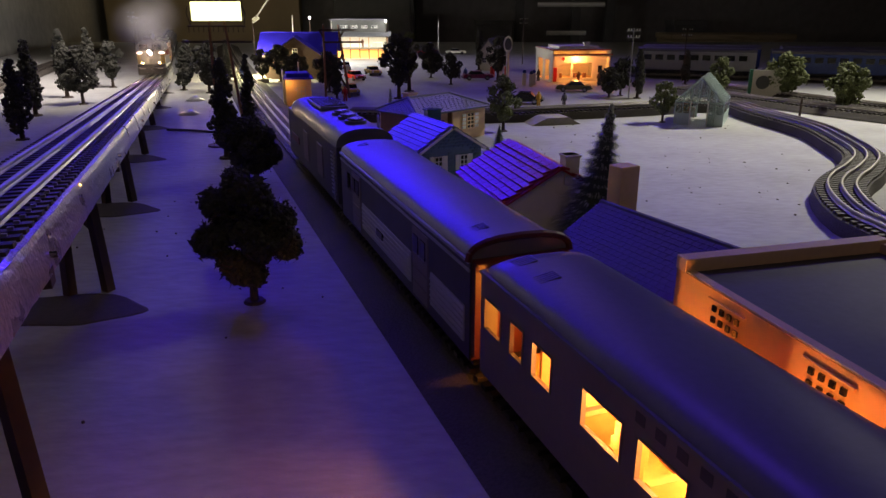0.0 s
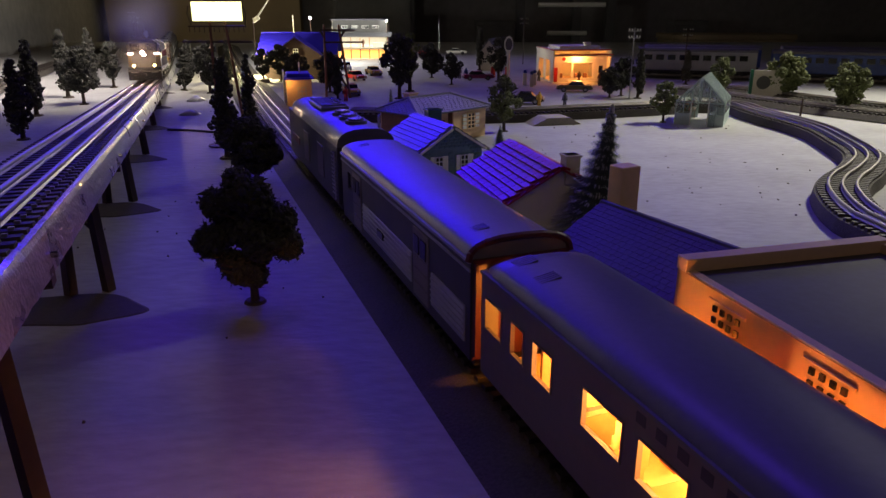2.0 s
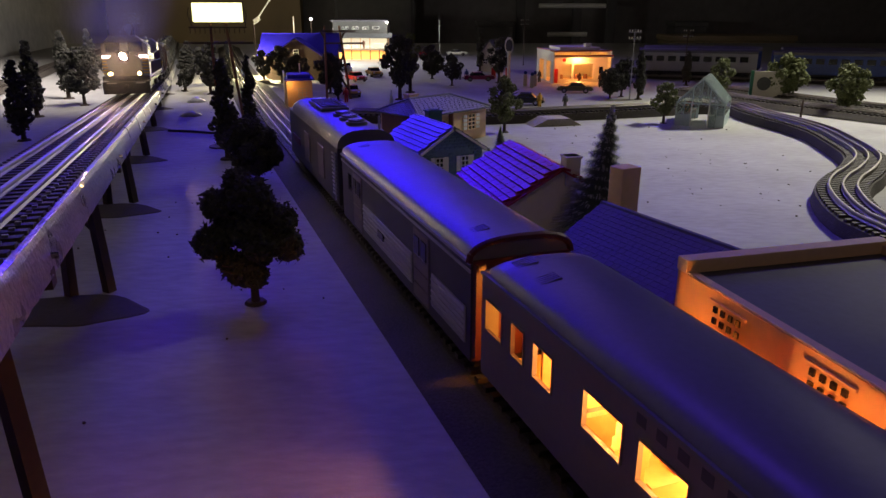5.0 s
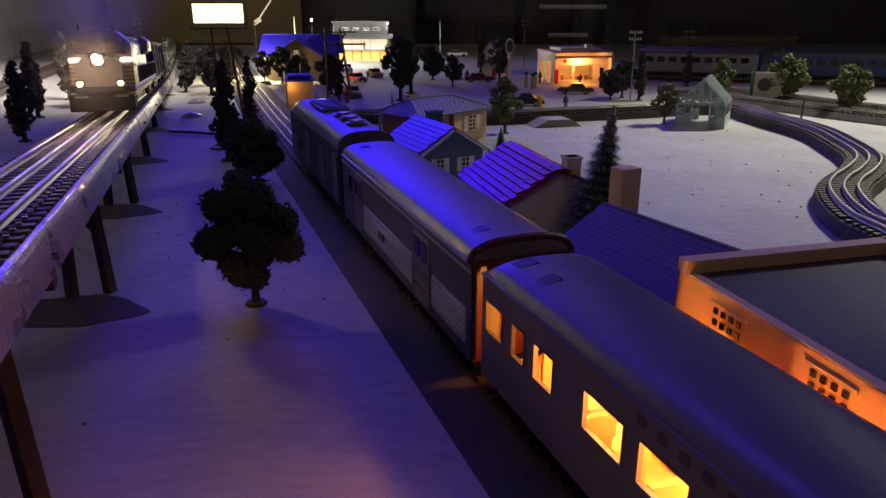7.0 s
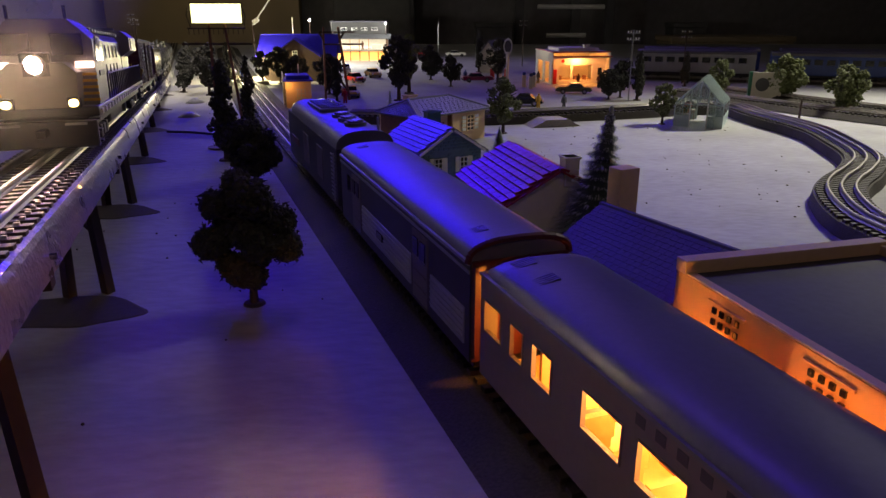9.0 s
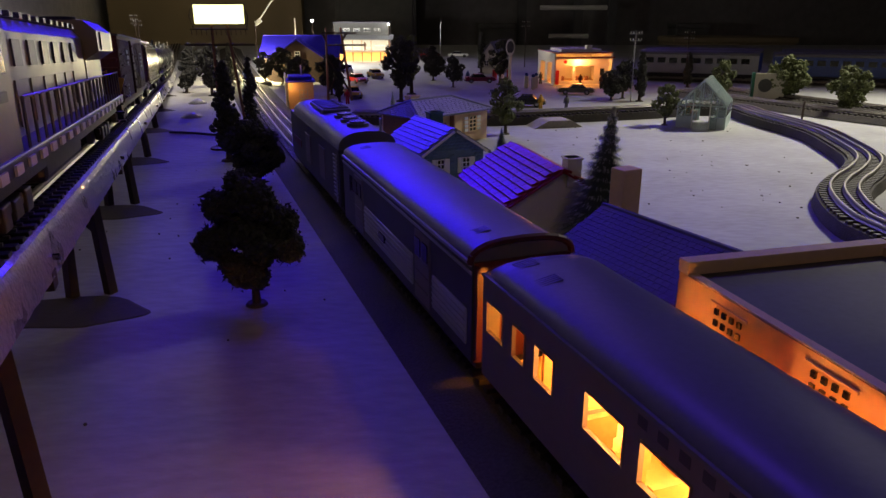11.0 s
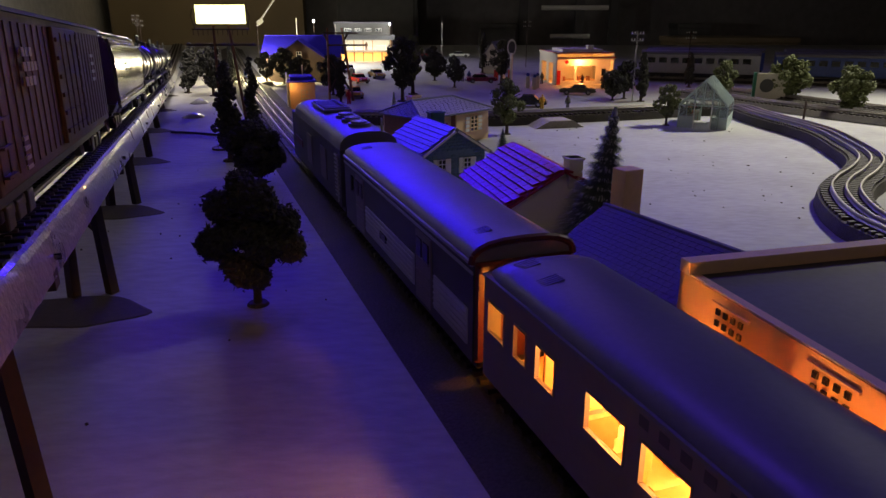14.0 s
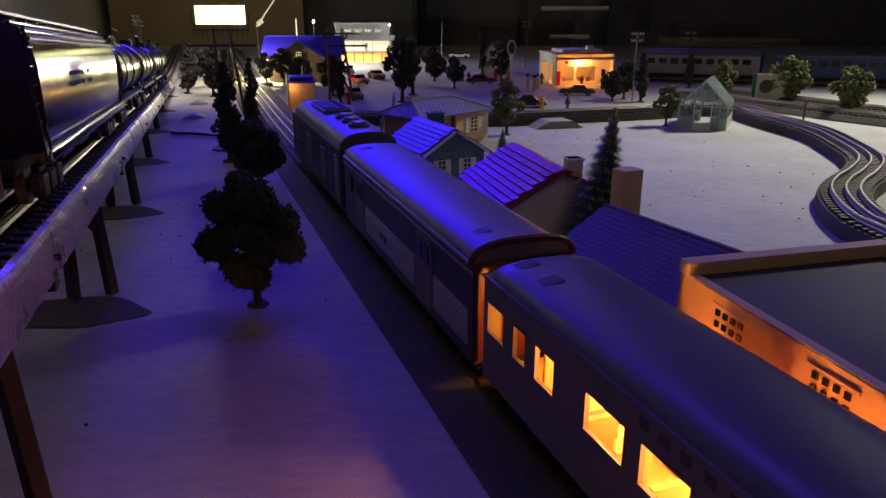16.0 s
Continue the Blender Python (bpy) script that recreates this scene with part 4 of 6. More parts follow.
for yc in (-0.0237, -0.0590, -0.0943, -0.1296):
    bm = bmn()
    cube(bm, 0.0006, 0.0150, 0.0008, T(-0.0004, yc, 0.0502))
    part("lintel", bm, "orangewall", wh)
    for i in range(4):
        for j in range(2):
            bm = bmn()
            cube(bm, 0.0006, 0.0015, 0.0017, T(-0.0003, yc - 0.0046 + i * 0.0031, 0.0450 + j * 0.0032))
            part("grille_pane", bm, "windark", wh)

# slate-roofed house in front of it
ang = 27.5
c, s = math.cos(radians(ang)), math.sin(radians(ang))
hx, hy = 0.065 + s * 0.0365, 0.274 - c * 0.0365
slate = gable_house("cottage", T(hx, hy, 0, ang), 0.048, 0.067, 0.0365, 0.0135, "tan", "slate", "tan cottage with a dark slate roof and square chimney", 0.003, (13, 22), "model house", 0.0004)
bm = bmn()
cube(bm, 0.0095, 0.0080, 0.034, T(0.0115, 0.0375, 0.047), 0.0004)
part("chimney", bm, "tan", slate)

# red-tiled house
red = gable_house("red_roofed_house", T(0.0565, 0.4225, 0, 14), 0.060, 0.076, 0.0225, 0.0175, "cream", "redroof", "cream house with a glossy red tiled roof", 0.006, (9, 9), "model house", 0.0014)
chimney(red, T(0.008, -0.036, 0.030), 0.0085, 0.0085, 0.0165, "cream")
bm = bmn()
cube(bm, 0.062, 0.078, 0.003, T(0, 0, 0.0015))
part("foundation", bm, "redroof", red)

# blue stone house
blue = gable_house("stone_house", T(-0.005, 0.553, 0, 25), 0.052, 0.064, 0.0235, 0.0165, "bluewall", "greyroof", "blue rough-stone house with a grey-blue shingle roof", 0.005, (8, 10))
bm = bmn()
cube(bm, 0.0036, 0.0009, 0.0022, None, 0.0004)
stone = mesh("stone", bm, "stone")
rnd = random.Random(12)
for i in range(18):
    for k in range(13):
        x, z = -0.0245 + k * 0.0040 + (i % 2) * 0.0018, 0.0012 + i * 0.0024
        if abs(x) < 0.0245 and z < 0.0225 + 0.0165 * (1 - abs(x) / 0.026) - 0.001 and not (0.006 < z < 0.024 and (0.0005 < x < 0.0165 or -0.0145 < x < -0.0025)):
            share("stone", stone, blue, T(x + rnd.uniform(-0.0003, 0.0003), -0.0328 + rnd.uniform(-0.0002, 0.0002), z, rnd.uniform(-6, 6), rnd.uniform(-8, 8), rnd.uniform(-10, 10)))
for wx in (0.0105, -0.0105):
    window(blue, T(wx, -0.0333, 0.0130), 0.0060, 0.0105, 2, 3)
    for sx in (-1, 1):
        bm = bmn()
        cube(bm, 0.0036, 0.0010, 0.0115, T(wx + sx * 0.0054, -0.0338, 0.0130, -14 * sx), 0.0002)
        part("shutter", bm, "white", blue)
chimney(blue, T(0.009, 0.020, 0.031), 0.0115, 0.0090, 0.0150, "tealchim")
for sx in (-1, 1):
    bm = bmn()
    k = math.degrees(math.atan2(0.0165, 0.026)) * sx
    cube(bm, 0.0310, 0.0014, 0.0016, T(sx * 0.0140, -0.0374, 0.0308, 0, 0, k))
    part("barge_board", bm, "white", blue)

# tan ranch house: a long hipped roof over a recessed porch and a projecting room
RH = thing("ranch_house", T(-0.0053, 0.700, 0, 46), "tan ranch house with a grey hipped shingle roof and recessed porch", "model house")
rl, rd, rw, rt = 0.094, 0.052, 0.0290, 0.0405             # length, depth, eaves, ridge
for x0, x1, y0, y1, paint in ((0.000, 0.047, -0.0260, -0.0245, "tan"), (-0.047, 0.000, -0.0190, -0.0175, "tan"), (-0.047, 0.047, 0.0245, 0.0260, "tan"),
                              (-0.047, -0.0455, -0.0175, 0.0245, "brick"), (0.0455, 0.047, -0.0245, 0.0245, "tan"), (0.0, 0.0015, -0.0245, -0.0190, "brick")):
    bm = bmn()
    cube(bm, x1 - x0, y1 - y0, rw, T((x0 + x1) / 2, (y0 + y1) / 2, rw / 2))
    part("wall", bm, paint, RH)
RA, RB, ro = Vector((-0.034, 0, rt)), Vector((0.021, 0, rt)), 0.003
corner = [Vector((sx * (rl / 2 + ro), sy * (rd / 2 + ro), rw - 0.0004)) for sx, sy in ((-1, -1), (1, -1), (1, 1), (-1, 1))]
for a, b, c, d in ((corner[0], corner[1], RB, RA), (corner[2], corner[3], RA, RB), (corner[1], corner[2], RB, RB), (corner[3], corner[0], RA, RA)):
    bm = bmn()
    ring = [a, b, c] + ([d] if d != c else [])
    up = (b - a).cross(c - a).normalized()
    lo = [bm.verts.new(p) for p in ring]
    hi = [bm.verts.new(p + up * 0.0012) for p in ring]
    bm.faces.new(lo[::-1])
    bm.faces.new(hi)
    for i in range(len(ring)):
        j = (i + 1) % len(ring)
        bm.faces.new((lo[i], lo[j], hi[j], hi[i]))
    slope_part = part("roof_slope", bm, "greyroof", RH)
    along = (b - a).normalized()
    rise = up.cross(along)
    height = (c - a).dot(rise)
    turn_m = Matrix((along, rise, up)).transposed().to_4x4()
    bm = bmn()
    cube(bm, 0.0052, height / 9 * 1.25, 0.0005, T(0, 0, 0, 0, -4))
    tile = mesh("tile", bm, "greyroof")
    for i in range(9):
        f = (i + 0.5) / 9
        x0, x1 = f * (d - a).dot(along), (b - a).dot(along) + f * ((c - a).dot(along) - (b - a).dot(along))
        n = max(1, int((x1 - x0) / 0.0056))
        for j in range(n):
            share("tile", tile, slope_part, Matrix.Translation(a + along * (x0 + (j + 0.5) * (x1 - x0) / n) + rise * height * f + up * 0.0016) @ turn_m)
for p, q in ((RA, RB), (RA, corner[0]), (RB, corner[1]), (RB, corner[2]), (RA, corner[3])):
    bm = bmn()
    stick(bm, p + Vector((0, 0, 0.0018)), q + Vector((0, 0, 0.0018)), 0.0013, None, 6)
    part("ridge_cap", bm, "greyroof", RH)
window(RH, T(0.0245, -0.0262, 0.0175), 0.0100, 0.0150, 2, 4, "tan")
for sx in (-1, 1):
    for k in range(4):
        bm = bmn()
        cube(bm, 0.0050, 0.0012, 0.0026, T(0.0245 + sx * 0.0092, -0.0266, 0.0118 + k * 0.0038))
        part("shutter_slat", bm, "white", RH)
bm = bmn()
cube(bm, 0.012, 0.001, 0.020, T(-0.012, -0.0196, 0.0105))
part("door", bm, "redroof", RH, "dark red door")
chimney(RH, T(-0.020, 0.012, 0.030), 0.012, 0.008, 0.0150, "tan")

# greenhouse
GH = thing("greenhouse", T(0.2825, 0.7755, 0, -26), "pale grey glazed greenhouse with an open door on the board", "greenhouse")
gw, gd, ge, gt = 0.050, 0.064, 0.0245, 0.0510
for sx in (-1, 1):
    bm = bmn()
    cube(bm, 0.0012, gd, 0.0125, T(sx * gw / 2, gd / 2, 0.00625))
    part("base_wall", bm, "greenframe", GH)
    bm = bmn()
    cube(bm, 0.0006, gd - 0.002, ge - 0.0125, T(sx * gw / 2, gd / 2, (ge + 0.0125) / 2))
    part("side_glazing", bm, "glassdull", GH)
    bm = bmn()
    sl = math.degrees(math.atan2(gt - ge, gw / 2)) * sx
    ln = math.hypot(gt - ge, gw / 2)
    mm = Matrix.Translation((sx * gw / 4, gd / 2, (ge + gt) / 2)) @ pose(0, 0, 0, 0, sl, 0)
    cube(bm, ln, gd, 0.0006, mm)
    r = part("roof_glazing", bm, "glassdull", GH)
    for k in range(15):
        bm = bmn()
        cube(bm, ln, 0.0008, 0.0010, mm @ T(0, -gd / 2 + gd * k / 14, 0.0008))
        b = part("glazing_bar", bm, "greenframe", GH)
        b.parent = r
for y in (0.0, gd):
    bm = bmn()
    bm.free()
    for sx in (-1, 1):
        bm = bmn()
        cube(bm, 0.0012, 0.0014, ge, T(sx * gw / 2, y, ge / 2))
        part("corner_post", bm, "greenframe", GH)
    for x0, x1 in ((-gw / 2, -0.009), (0.009, gw / 2)):
        bm = bmn()
        cube(bm, x1 - x0, 0.0012, 0.0125, T((x0 + x1) / 2, y, 0.00625))
        part("end_base", bm, "greenframe", GH)
    bm = bmn()
    for sx in (-1, 1):
        stick(bm, (sx * gw / 2, y, ge), (0, y, gt), 0.0009, None, 4)
        stick(bm, (sx * 0.009, y, 0), (sx * 0.009, y, ge + (gt - ge) * (1 - 0.018 / gw)), 0.0007, None, 4)
        stick(bm, (sx * 0.017, y, 0.0125), (sx * 0.017, y, ge + (gt - ge) * (1 - 0.034 / gw)), 0.0005, None, 4)
    stick(bm, (-gw / 2, y, ge), (gw / 2, y, ge), 0.0007, None, 4)
    stick(bm, (0, y, ge), (0, y, gt), 0.0005, None, 4)
    part("end_frame", bm, "greenframe", GH)
    bm = bmn()
    extrude(bm, [(-gw / 2, 0.0125), (-0.009, 0.0125), (-0.009, ge), (0.009, ge), (0.009, 0.0125), (gw / 2, 0.0125), (gw / 2, ge), (0, gt), (-gw / 2, ge)], y - 0.0002, y + 0.0002)
    part("end_glazing", bm, "glassdull", GH)
bm = bmn()
cube(bm, 0.0105, 0.0010, 0.0245, T(0.0130, -0.0040, 0.0125, -40))
part("door", bm, "glassdull", GH)
bm = bmn()
cube(bm, 0.0012, 0.0014, 0.0265, T(0.0090, -0.0012, 0.01325))
cube(bm, 0.0012, 0.0014, 0.0265, T(-0.0090, -0.0012, 0.01325))
part("door_post", bm, "white", GH)
pots = thing("plant_bench", GH.matrix_basis @ T(-0.016, 0.031, 0), "bench of potted plants inside the greenhouse", "plant bench")
bm = bmn()
cube(bm, 0.012, 0.056, 0.0015, T(0, 0, 0.0115))
for y in (-0.025, 0.025):
    for x in (-0.005, 0.005):
        cube(bm, 0.001, 0.001, 0.011, T(x, y, 0.0055))
part("bench", bm, "plank", pots)
rnd = random.Random(4)
for k in range(9):
    bm = bmn()
    for j in range(14):
        ball(bm, 0.0016, T(rnd.uniform(-0.003, 0.003), -0.024 + k * 0.006 + rnd.uniform(-0.003, 0.003), 0.0145 + rnd.uniform(0, 0.006)), 1)
    part("plant", bm, ("leaf", "yellow", "red", "leafdark")[k % 4], pots)

# filling station
GS = thing("filling_station", T(0.192, 1.226, 0, 8), "white flat-roofed filling station lit orange from inside", "filling station")
gw, gd, gh = 0.100, 0.105, 0.0520
bm = bmn()
wall_with_windows(bm, 0, 0, gd, 0, gh, [(0.018, 0.044, 0.002, 0.036), (0.058, 0.088, 0.002, 0.036)], 0.002)
part("side_wall", bm, "white", GS)
bm = bmn()
cube(bm, 0.002, gd, gh, T(gw, gd / 2, gh / 2))
part("side_wall", bm, "white", GS)
bm = bmn()
cube(bm, gw, 0.002, gh, T(gw / 2, gd, gh / 2))
part("back_wall", bm, "white", GS)
bm = bmn()
for (x0, x1, z0, z1) in ((0.0, 0.016, 0, gh - 0.008), (0.074, gw, 0, gh - 0.008), (0.016, 0.074, 0, 0.006), (0.016, 0.074, 0.031, gh - 0.008), (0.036, 0.040, 0.006, 0.031)):
    cube(bm, x1 - x0, 0.002, z1 - z0, T((x0 + x1) / 2, 0.016, (z0 + z1) / 2))
part("front_wall", bm, "white", GS)
bm = bmn()
cube(bm, gw + 0.004, gd - 0.012, 0.002, T(gw / 2, gd / 2 + 0.008, gh))
cube(bm, gw * 0.72, gd - 0.04, 0.006, T(gw / 2 + 0.004, gd / 2 + 0.01, gh + 0.003), 0.001)
part("roof", bm, "white", GS)
bm = bmn()
extrude(bm, [(0, 0), (gw + 0.002, 0), (gw + 0.002, 0.0025), (0, 0.0025)], -0.004, 0.017, T(0, 0, gh - 0.009))
part("canopy", bm, "cream", GS)
bm = bmn()
for y, x0, x1, w in ((-0.004, 0.0, gw + 0.002, 0.0008),):
    cube(bm, x1 - x0, w, 0.0016, T((x0 + x1) / 2, y - 0.0002, gh - 0.0062))
cube(bm, 0.0008, gd, 0.0018, T(-0.0014, gd / 2, gh + 0.0012))
cube(bm, gw, 0.0008, 0.0018, T(gw / 2, 0.0010, gh + 0.0012))
part("red_trim", bm, "red", GS)
chimney(GS, T(0.070, 0.040, gh), 0.010, 0.010, 0.012, "white")
bm = bmn()
cube(bm, 0.0075, 0.005, 0.0235, T(0.0065, 0.0115, 0.012), 0.0006)
part("drinks_cooler", bm, "red", GS, "red drinks cooler")
bm = bmn()
rod(bm, 0.0030, 0.0006, T(0.022, 0.0146, 0.0375, 0, 90), seg=16)
part("wall_badge", bm, "red", GS)
bm = bmn()
cube(bm, 0.007, 0.0008, 0.012, T(0.088, 0.0147, 0.0200))
part("window", bm, "windark", GS)
bm = bmn()
cube(bm, gw - 0.004, gd - 0.02, 0.001, T(gw / 2, gd / 2 + 0.008, 0.0012))
part("floor", bm, "tan", GS)
for x in (0.022, 0.050, 0.066):
    bm = bmn()
    cube(bm, 0.006, 0.006, 0.011, T(x, 0.030, 0.007), 0.0006)
    part("shop_counter", bm, "brick", GS)
lamp("station_bulb", "POINT", GS.matrix_basis @ T(0.045, 0.040, 0.043), 0.05, (1.0, 0.38, 0.07), 0.003)
lamp("canopy_bulb", "POINT", GS.matrix_basis @ T(0.045, 0.004, 0.0385), 0.11, (1.0, 0.33, 0.07), 0.003)

# general store, brightly lit
ST = thing("general_store", T(-0.262, 1.82, 0, 0), "two-storey pale store with a lit porch and loading dock", "model building")
sw, sd, sh = 0.132, 0.09, 0.088
bm = bmn()
cube(bm, sw, 0.002, 0.030, T(sw / 2, 0, sh - 0.013))
part("upper_wall", bm, "dim", ST, "dim grey board wall")
for x in (0.0, sw):
    bm = bmn()
    cube(bm, 0.002, sd, sh, T(x, sd / 2, sh / 2))
    part("side_wall", bm, "cream", ST)
bm = bmn()
cube(bm, sw, 0.002, sh, T(sw / 2, sd * 0.55, sh / 2))
part("back_wall", bm, "white", ST)
bm = bmn()
cube(bm, sw + 0.008, sd + 0.008, 0.003, T(sw / 2, sd / 2 - 0.004, sh + 0.0025))
part("roof", bm, "slate", ST)
bm = bmn()
cube(bm, sw + 0.018, 0.036, 0.0015, T(sw / 2 + 0.004, -0.014, 0.0565, 0, 16))
part("porch_roof", bm, "greyroof", ST)
bm = bmn()
cube(bm, sw + 0.010, 0.034, 0.003, T(sw / 2 + 0.003, -0.014, 0.024))
part("dock_floor", bm, "plank", ST)
for k in range(7):
    bm = bmn()
    cube(bm, 0.0022, 0.0022, 0.0225, T(0.002 + k * 0.0225, -0.028, 0.01125))
    part("dock_post", bm, "timber", ST)
    if k in (1, 2, 3, 4, 6):
        bm = bmn()
        cube(bm, 0.0016, 0.0016, 0.026, T(0.002 + k * 0.0225, -0.028, 0.0385))
        part("porch_post", bm, "orangewall", ST)
bm = bmn()
cube(bm, sw, 0.0016, 0.022, T(sw / 2, -0.004, 0.011))
part("skirting", bm, "orangewall", ST, "orange-lit board skirting")
for k in range(4):
    window(ST, T(0.030 + k * 0.025, -0.0012, 0.0735), 0.015, 0.0065, 4, 2, "white")
for x, w, h in ((0.05, 0.016, 0.006), (0.085, 0.022, 0.005), (0.11, 0.024, 0.011), (0.03, 0.012, 0.008)):
    bm = bmn()
    cube(bm, w, 0.008, h, T(x, 0.004, 0.0255 + h / 2), 0.0008)
    part("crate", bm, "white", ST)
lamp("store_light", "AREA", ST.matrix_basis @ pose(0.066, 0.006, 0.0545), 0.11, (1.0, 0.90, 0.66), 0.12, 0.02)
lamp("dock_light", "AREA", ST.matrix_basis @ pose(0.066, -0.018, 0.0215), 0.10, (1.0, 0.62, 0.22), 0.12, 0.01)
yl = thing("yard_light", T(-0.303, 1.75, 0), "tall yard light with a glaring white lamp", "street lamp")
bm = bmn()
rod(bm, 0.0008, 0.094, T(0, 0, 0.047), seg=8)
part("pole", bm, "timber", yl)
bm = bmn()
ball(bm, 0.0026, T(0, 0, 0.0955))
part("lamp_head", bm, "whitebulb", yl, "glaring white lamp", True)
# unseen lamp well off the post, added to light the ground before the store
lamp("yard_ground_fill", "POINT", T(-0.235, 1.630, 0.0935), 1.8, (1.0, 0.96, 0.84), 0.003)
wl = thing("wall_light", T(-0.1285, 1.812, 0), "white corner lamp on a post by the store", "street lamp")
bm = bmn()
rod(bm, 0.0007, 0.086, T(0, 0, 0.043), seg=8)
part("pole", bm, "timber", wl)
bm = bmn()
ball(bm, 0.0020, T(0, 0, 0.0870))
part("lamp_head", bm, "whitebulb", wl, "white lamp", True)
lamp("wall_light_lamp", "POINT", T(-0.1285, 1.800, 0.083), 0.03, (1.0, 0.96, 0.84), 0.003)

# depot with a steep blue roof
DP = gable_house("depot", T(-0.252, 1.345, 0, 90), 0.080, 0.122, 0.0480, 0.029, "depotwood", "blueroof", "brown depot with a steep blue roof and lit eaves", 0.010, None, "model building")
bm = bmn()
extrude(bm, [(-0.046, 0.0), (0.046, 0.0), (0.046, 0.041), (0, 0.0715), (-0.046, 0.041)], -0.056, -0.043, T(0, 0, 0, -90))
part("front_gable", bm, "depotwood", DP)
for sx in (-1, 1):
    bm = bmn()
    cube(bm, 0.060, 0.034, 0.0014, T(0, 0, 0, -90) @ T(sx * 0.0250, -0.045, 0.0560) @ pose(0, 0, 0, 0, 33.5 * sx, 0))
    part("gable_roof", bm, "blueroof", DP)
window(DP, T(-0.0565, 0.0, 0.045, -90), 0.008, 0.014, 2, 3)
bm = bmn()
rod(bm, 0.0011, 0.030, T(0.0, 0.012, 0.092), seg=8)
part("flue", bm, "white", DP)
lamp("depot_light", "POINT", T(-0.335, 1.275, 0.048), 1.5, (1.0, 0.86, 0.46), 0.003)
lamp("depot_light", "POINT", T(-0.212, 1.255, 0.036), 0.010, (1.0, 0.62, 0.25), 0.003)
lamp("depot_light", "POINT", T(-0.305, 1.255, 0.040), 0.012, (1.0, 0.62, 0.25), 0.003)
bm = bmn()
cube(bm, 0.060, 0.10, 0.006, T(-0.330, 1.262, 0.003, 18), 0.001)
structure("platform", bm, "plank", "low plank platform beside the depot", "platform")

# lineside kiosk
KI = thing("lineside_hut", T(-0.187, 0.960, 0, 14), "tan clapboard hut with a blue roof and orange-lit wall", "model building")
bm = bmn()
cube(bm, 0.032, 0.044, 0.033, T(0, 0, 0.0165))
part("body", bm, "tan", KI)
for k in range(9):
    for y, w in ((-0.0206, 0.032),):
        bm = bmn()
        cube(bm, w, 0.0010, 0.0028, T(0, y, 0.0035 + k * 0.0034, 0, 8))
        part("clapboard", bm, "tan", KI)
    bm = bmn()
    cube(bm, 0.0010, 0.040, 0.0028, T(-0.0165, 0, 0.0035 + k * 0.0034))
    part("clapboard", bm, "cream", KI)
bm = bmn()
cube(bm, 0.038, 0.046, 0.002, T(0, 0, 0.0345), 0.0004)
cube(bm, 0.030, 0.036, 0.006, T(0, 0.003, 0.0375), 0.001)
part("roof", bm, "blueroof", KI)
bm = bmn()
extrude(bm, [(-0.0006, 0), (0.0006, 0), (0.0006, 0.043), (-0.0006, 0.043)], -0.012, 0.024, T(-0.0185, 0, 0))
part("false_front", bm, "cream", KI)
bm = bmn()
rod(bm, 0.0009, 0.014, T(0.002, -0.004, 0.047), seg=8)
part("flue", bm, "white", KI)
window(KI, T(0.003, -0.0214, 0.018), 0.010, 0.011, 2, 2, "cream", "interior")
lamp("hut_light", "POINT", T(-0.1935, 0.925, 0.030), 0.010, (1.0, 0.45, 0.1), 0.0015)

# H-frame pole with a crossed brace
HF = thing("pole_frame", T(-0.146, 1.02, 0, 4), "dark timber H-frame of two poles with crossed braces", "utility pole")
for a, b in (((-0.0135, 0, 0), (-0.0125, 0, 0.099)), ((0.0195, 0, 0), (0.0075, 0, 0.099))):
    bm = bmn()
    stick(bm, a, b, 0.0018, 0.0015, 8)
    part("pole", bm, "brick", HF)
for z, x0, x1 in ((0.092, -0.018, 0.030), (0.076, -0.013, 0.040)):
    bm = bmn()
    cube(bm, x1 - x0, 0.002, 0.0024, T((x0 + x1) / 2, -0.002, z))
    part("crossarm", bm, "timber", HF)
for a, b in (((-0.013, -0.0015, 0.012), (0.012, -0.0015, 0.060)), ((0.018, 0.0015, 0.012), (-0.013, 0.0015, 0.060)), ((-0.013, 0, 0.082), (-0.018, 0, 0.092)), ((0.009, 0, 0.082), (0.016, 0, 0.092))):
    bm = bmn()
    stick(bm, a, b, 0.0014, None, 4)
    part("brace", bm, "timber", HF)

# lit billboard on two poles
BB = thing("billboard", T(-0.196, 0.66, 0, 2), "blank glowing yellow-white billboard on thin dark poles", "billboard")
bm = bmn()
cube(bm, 0.0435, 0.0010, 0.0160, T(0, -0.0012, 0.1195))
part("sign_face", bm, "signlit", BB, "glowing blank face")
bm = bmn()
cube(bm, 0.0455, 0.0018, 0.0180, T(0, 0.0004, 0.1195), 0.0004)
part("backing", bm, "timber", BB)
bm = bmn()
cube(bm, 0.050, 0.004, 0.0012, T(0, -0.004, 0.1070))
for k in range(12):
    cube(bm, 0.0005, 0.0005, 0.005, T(-0.024 + k * 0.0043, -0.0055, 0.1045))
part("catwalk", bm, "timber", BB)
bm = bmn()
cube(bm, 0.062, 0.002, 0.0018, T(-0.002, 0, 0.0935))
part("crossbar", bm, "timber", BB)
for a, b in (((-0.0085, 0, 0.0), (-0.0075, 0, 0.111)), ((0.017, 0, 0.0), (0.006, 0, 0.111))):
    bm = bmn()
    stick(bm, a, b, 0.0014, 0.0012, 8)
    part("pole", bm, "brick", BB)
bm = bmn()
rod(bm, 0.011, 0.0015, T(-0.0085, 0, 0.00075), seg=20)
part("base", bm, "timber", BB)
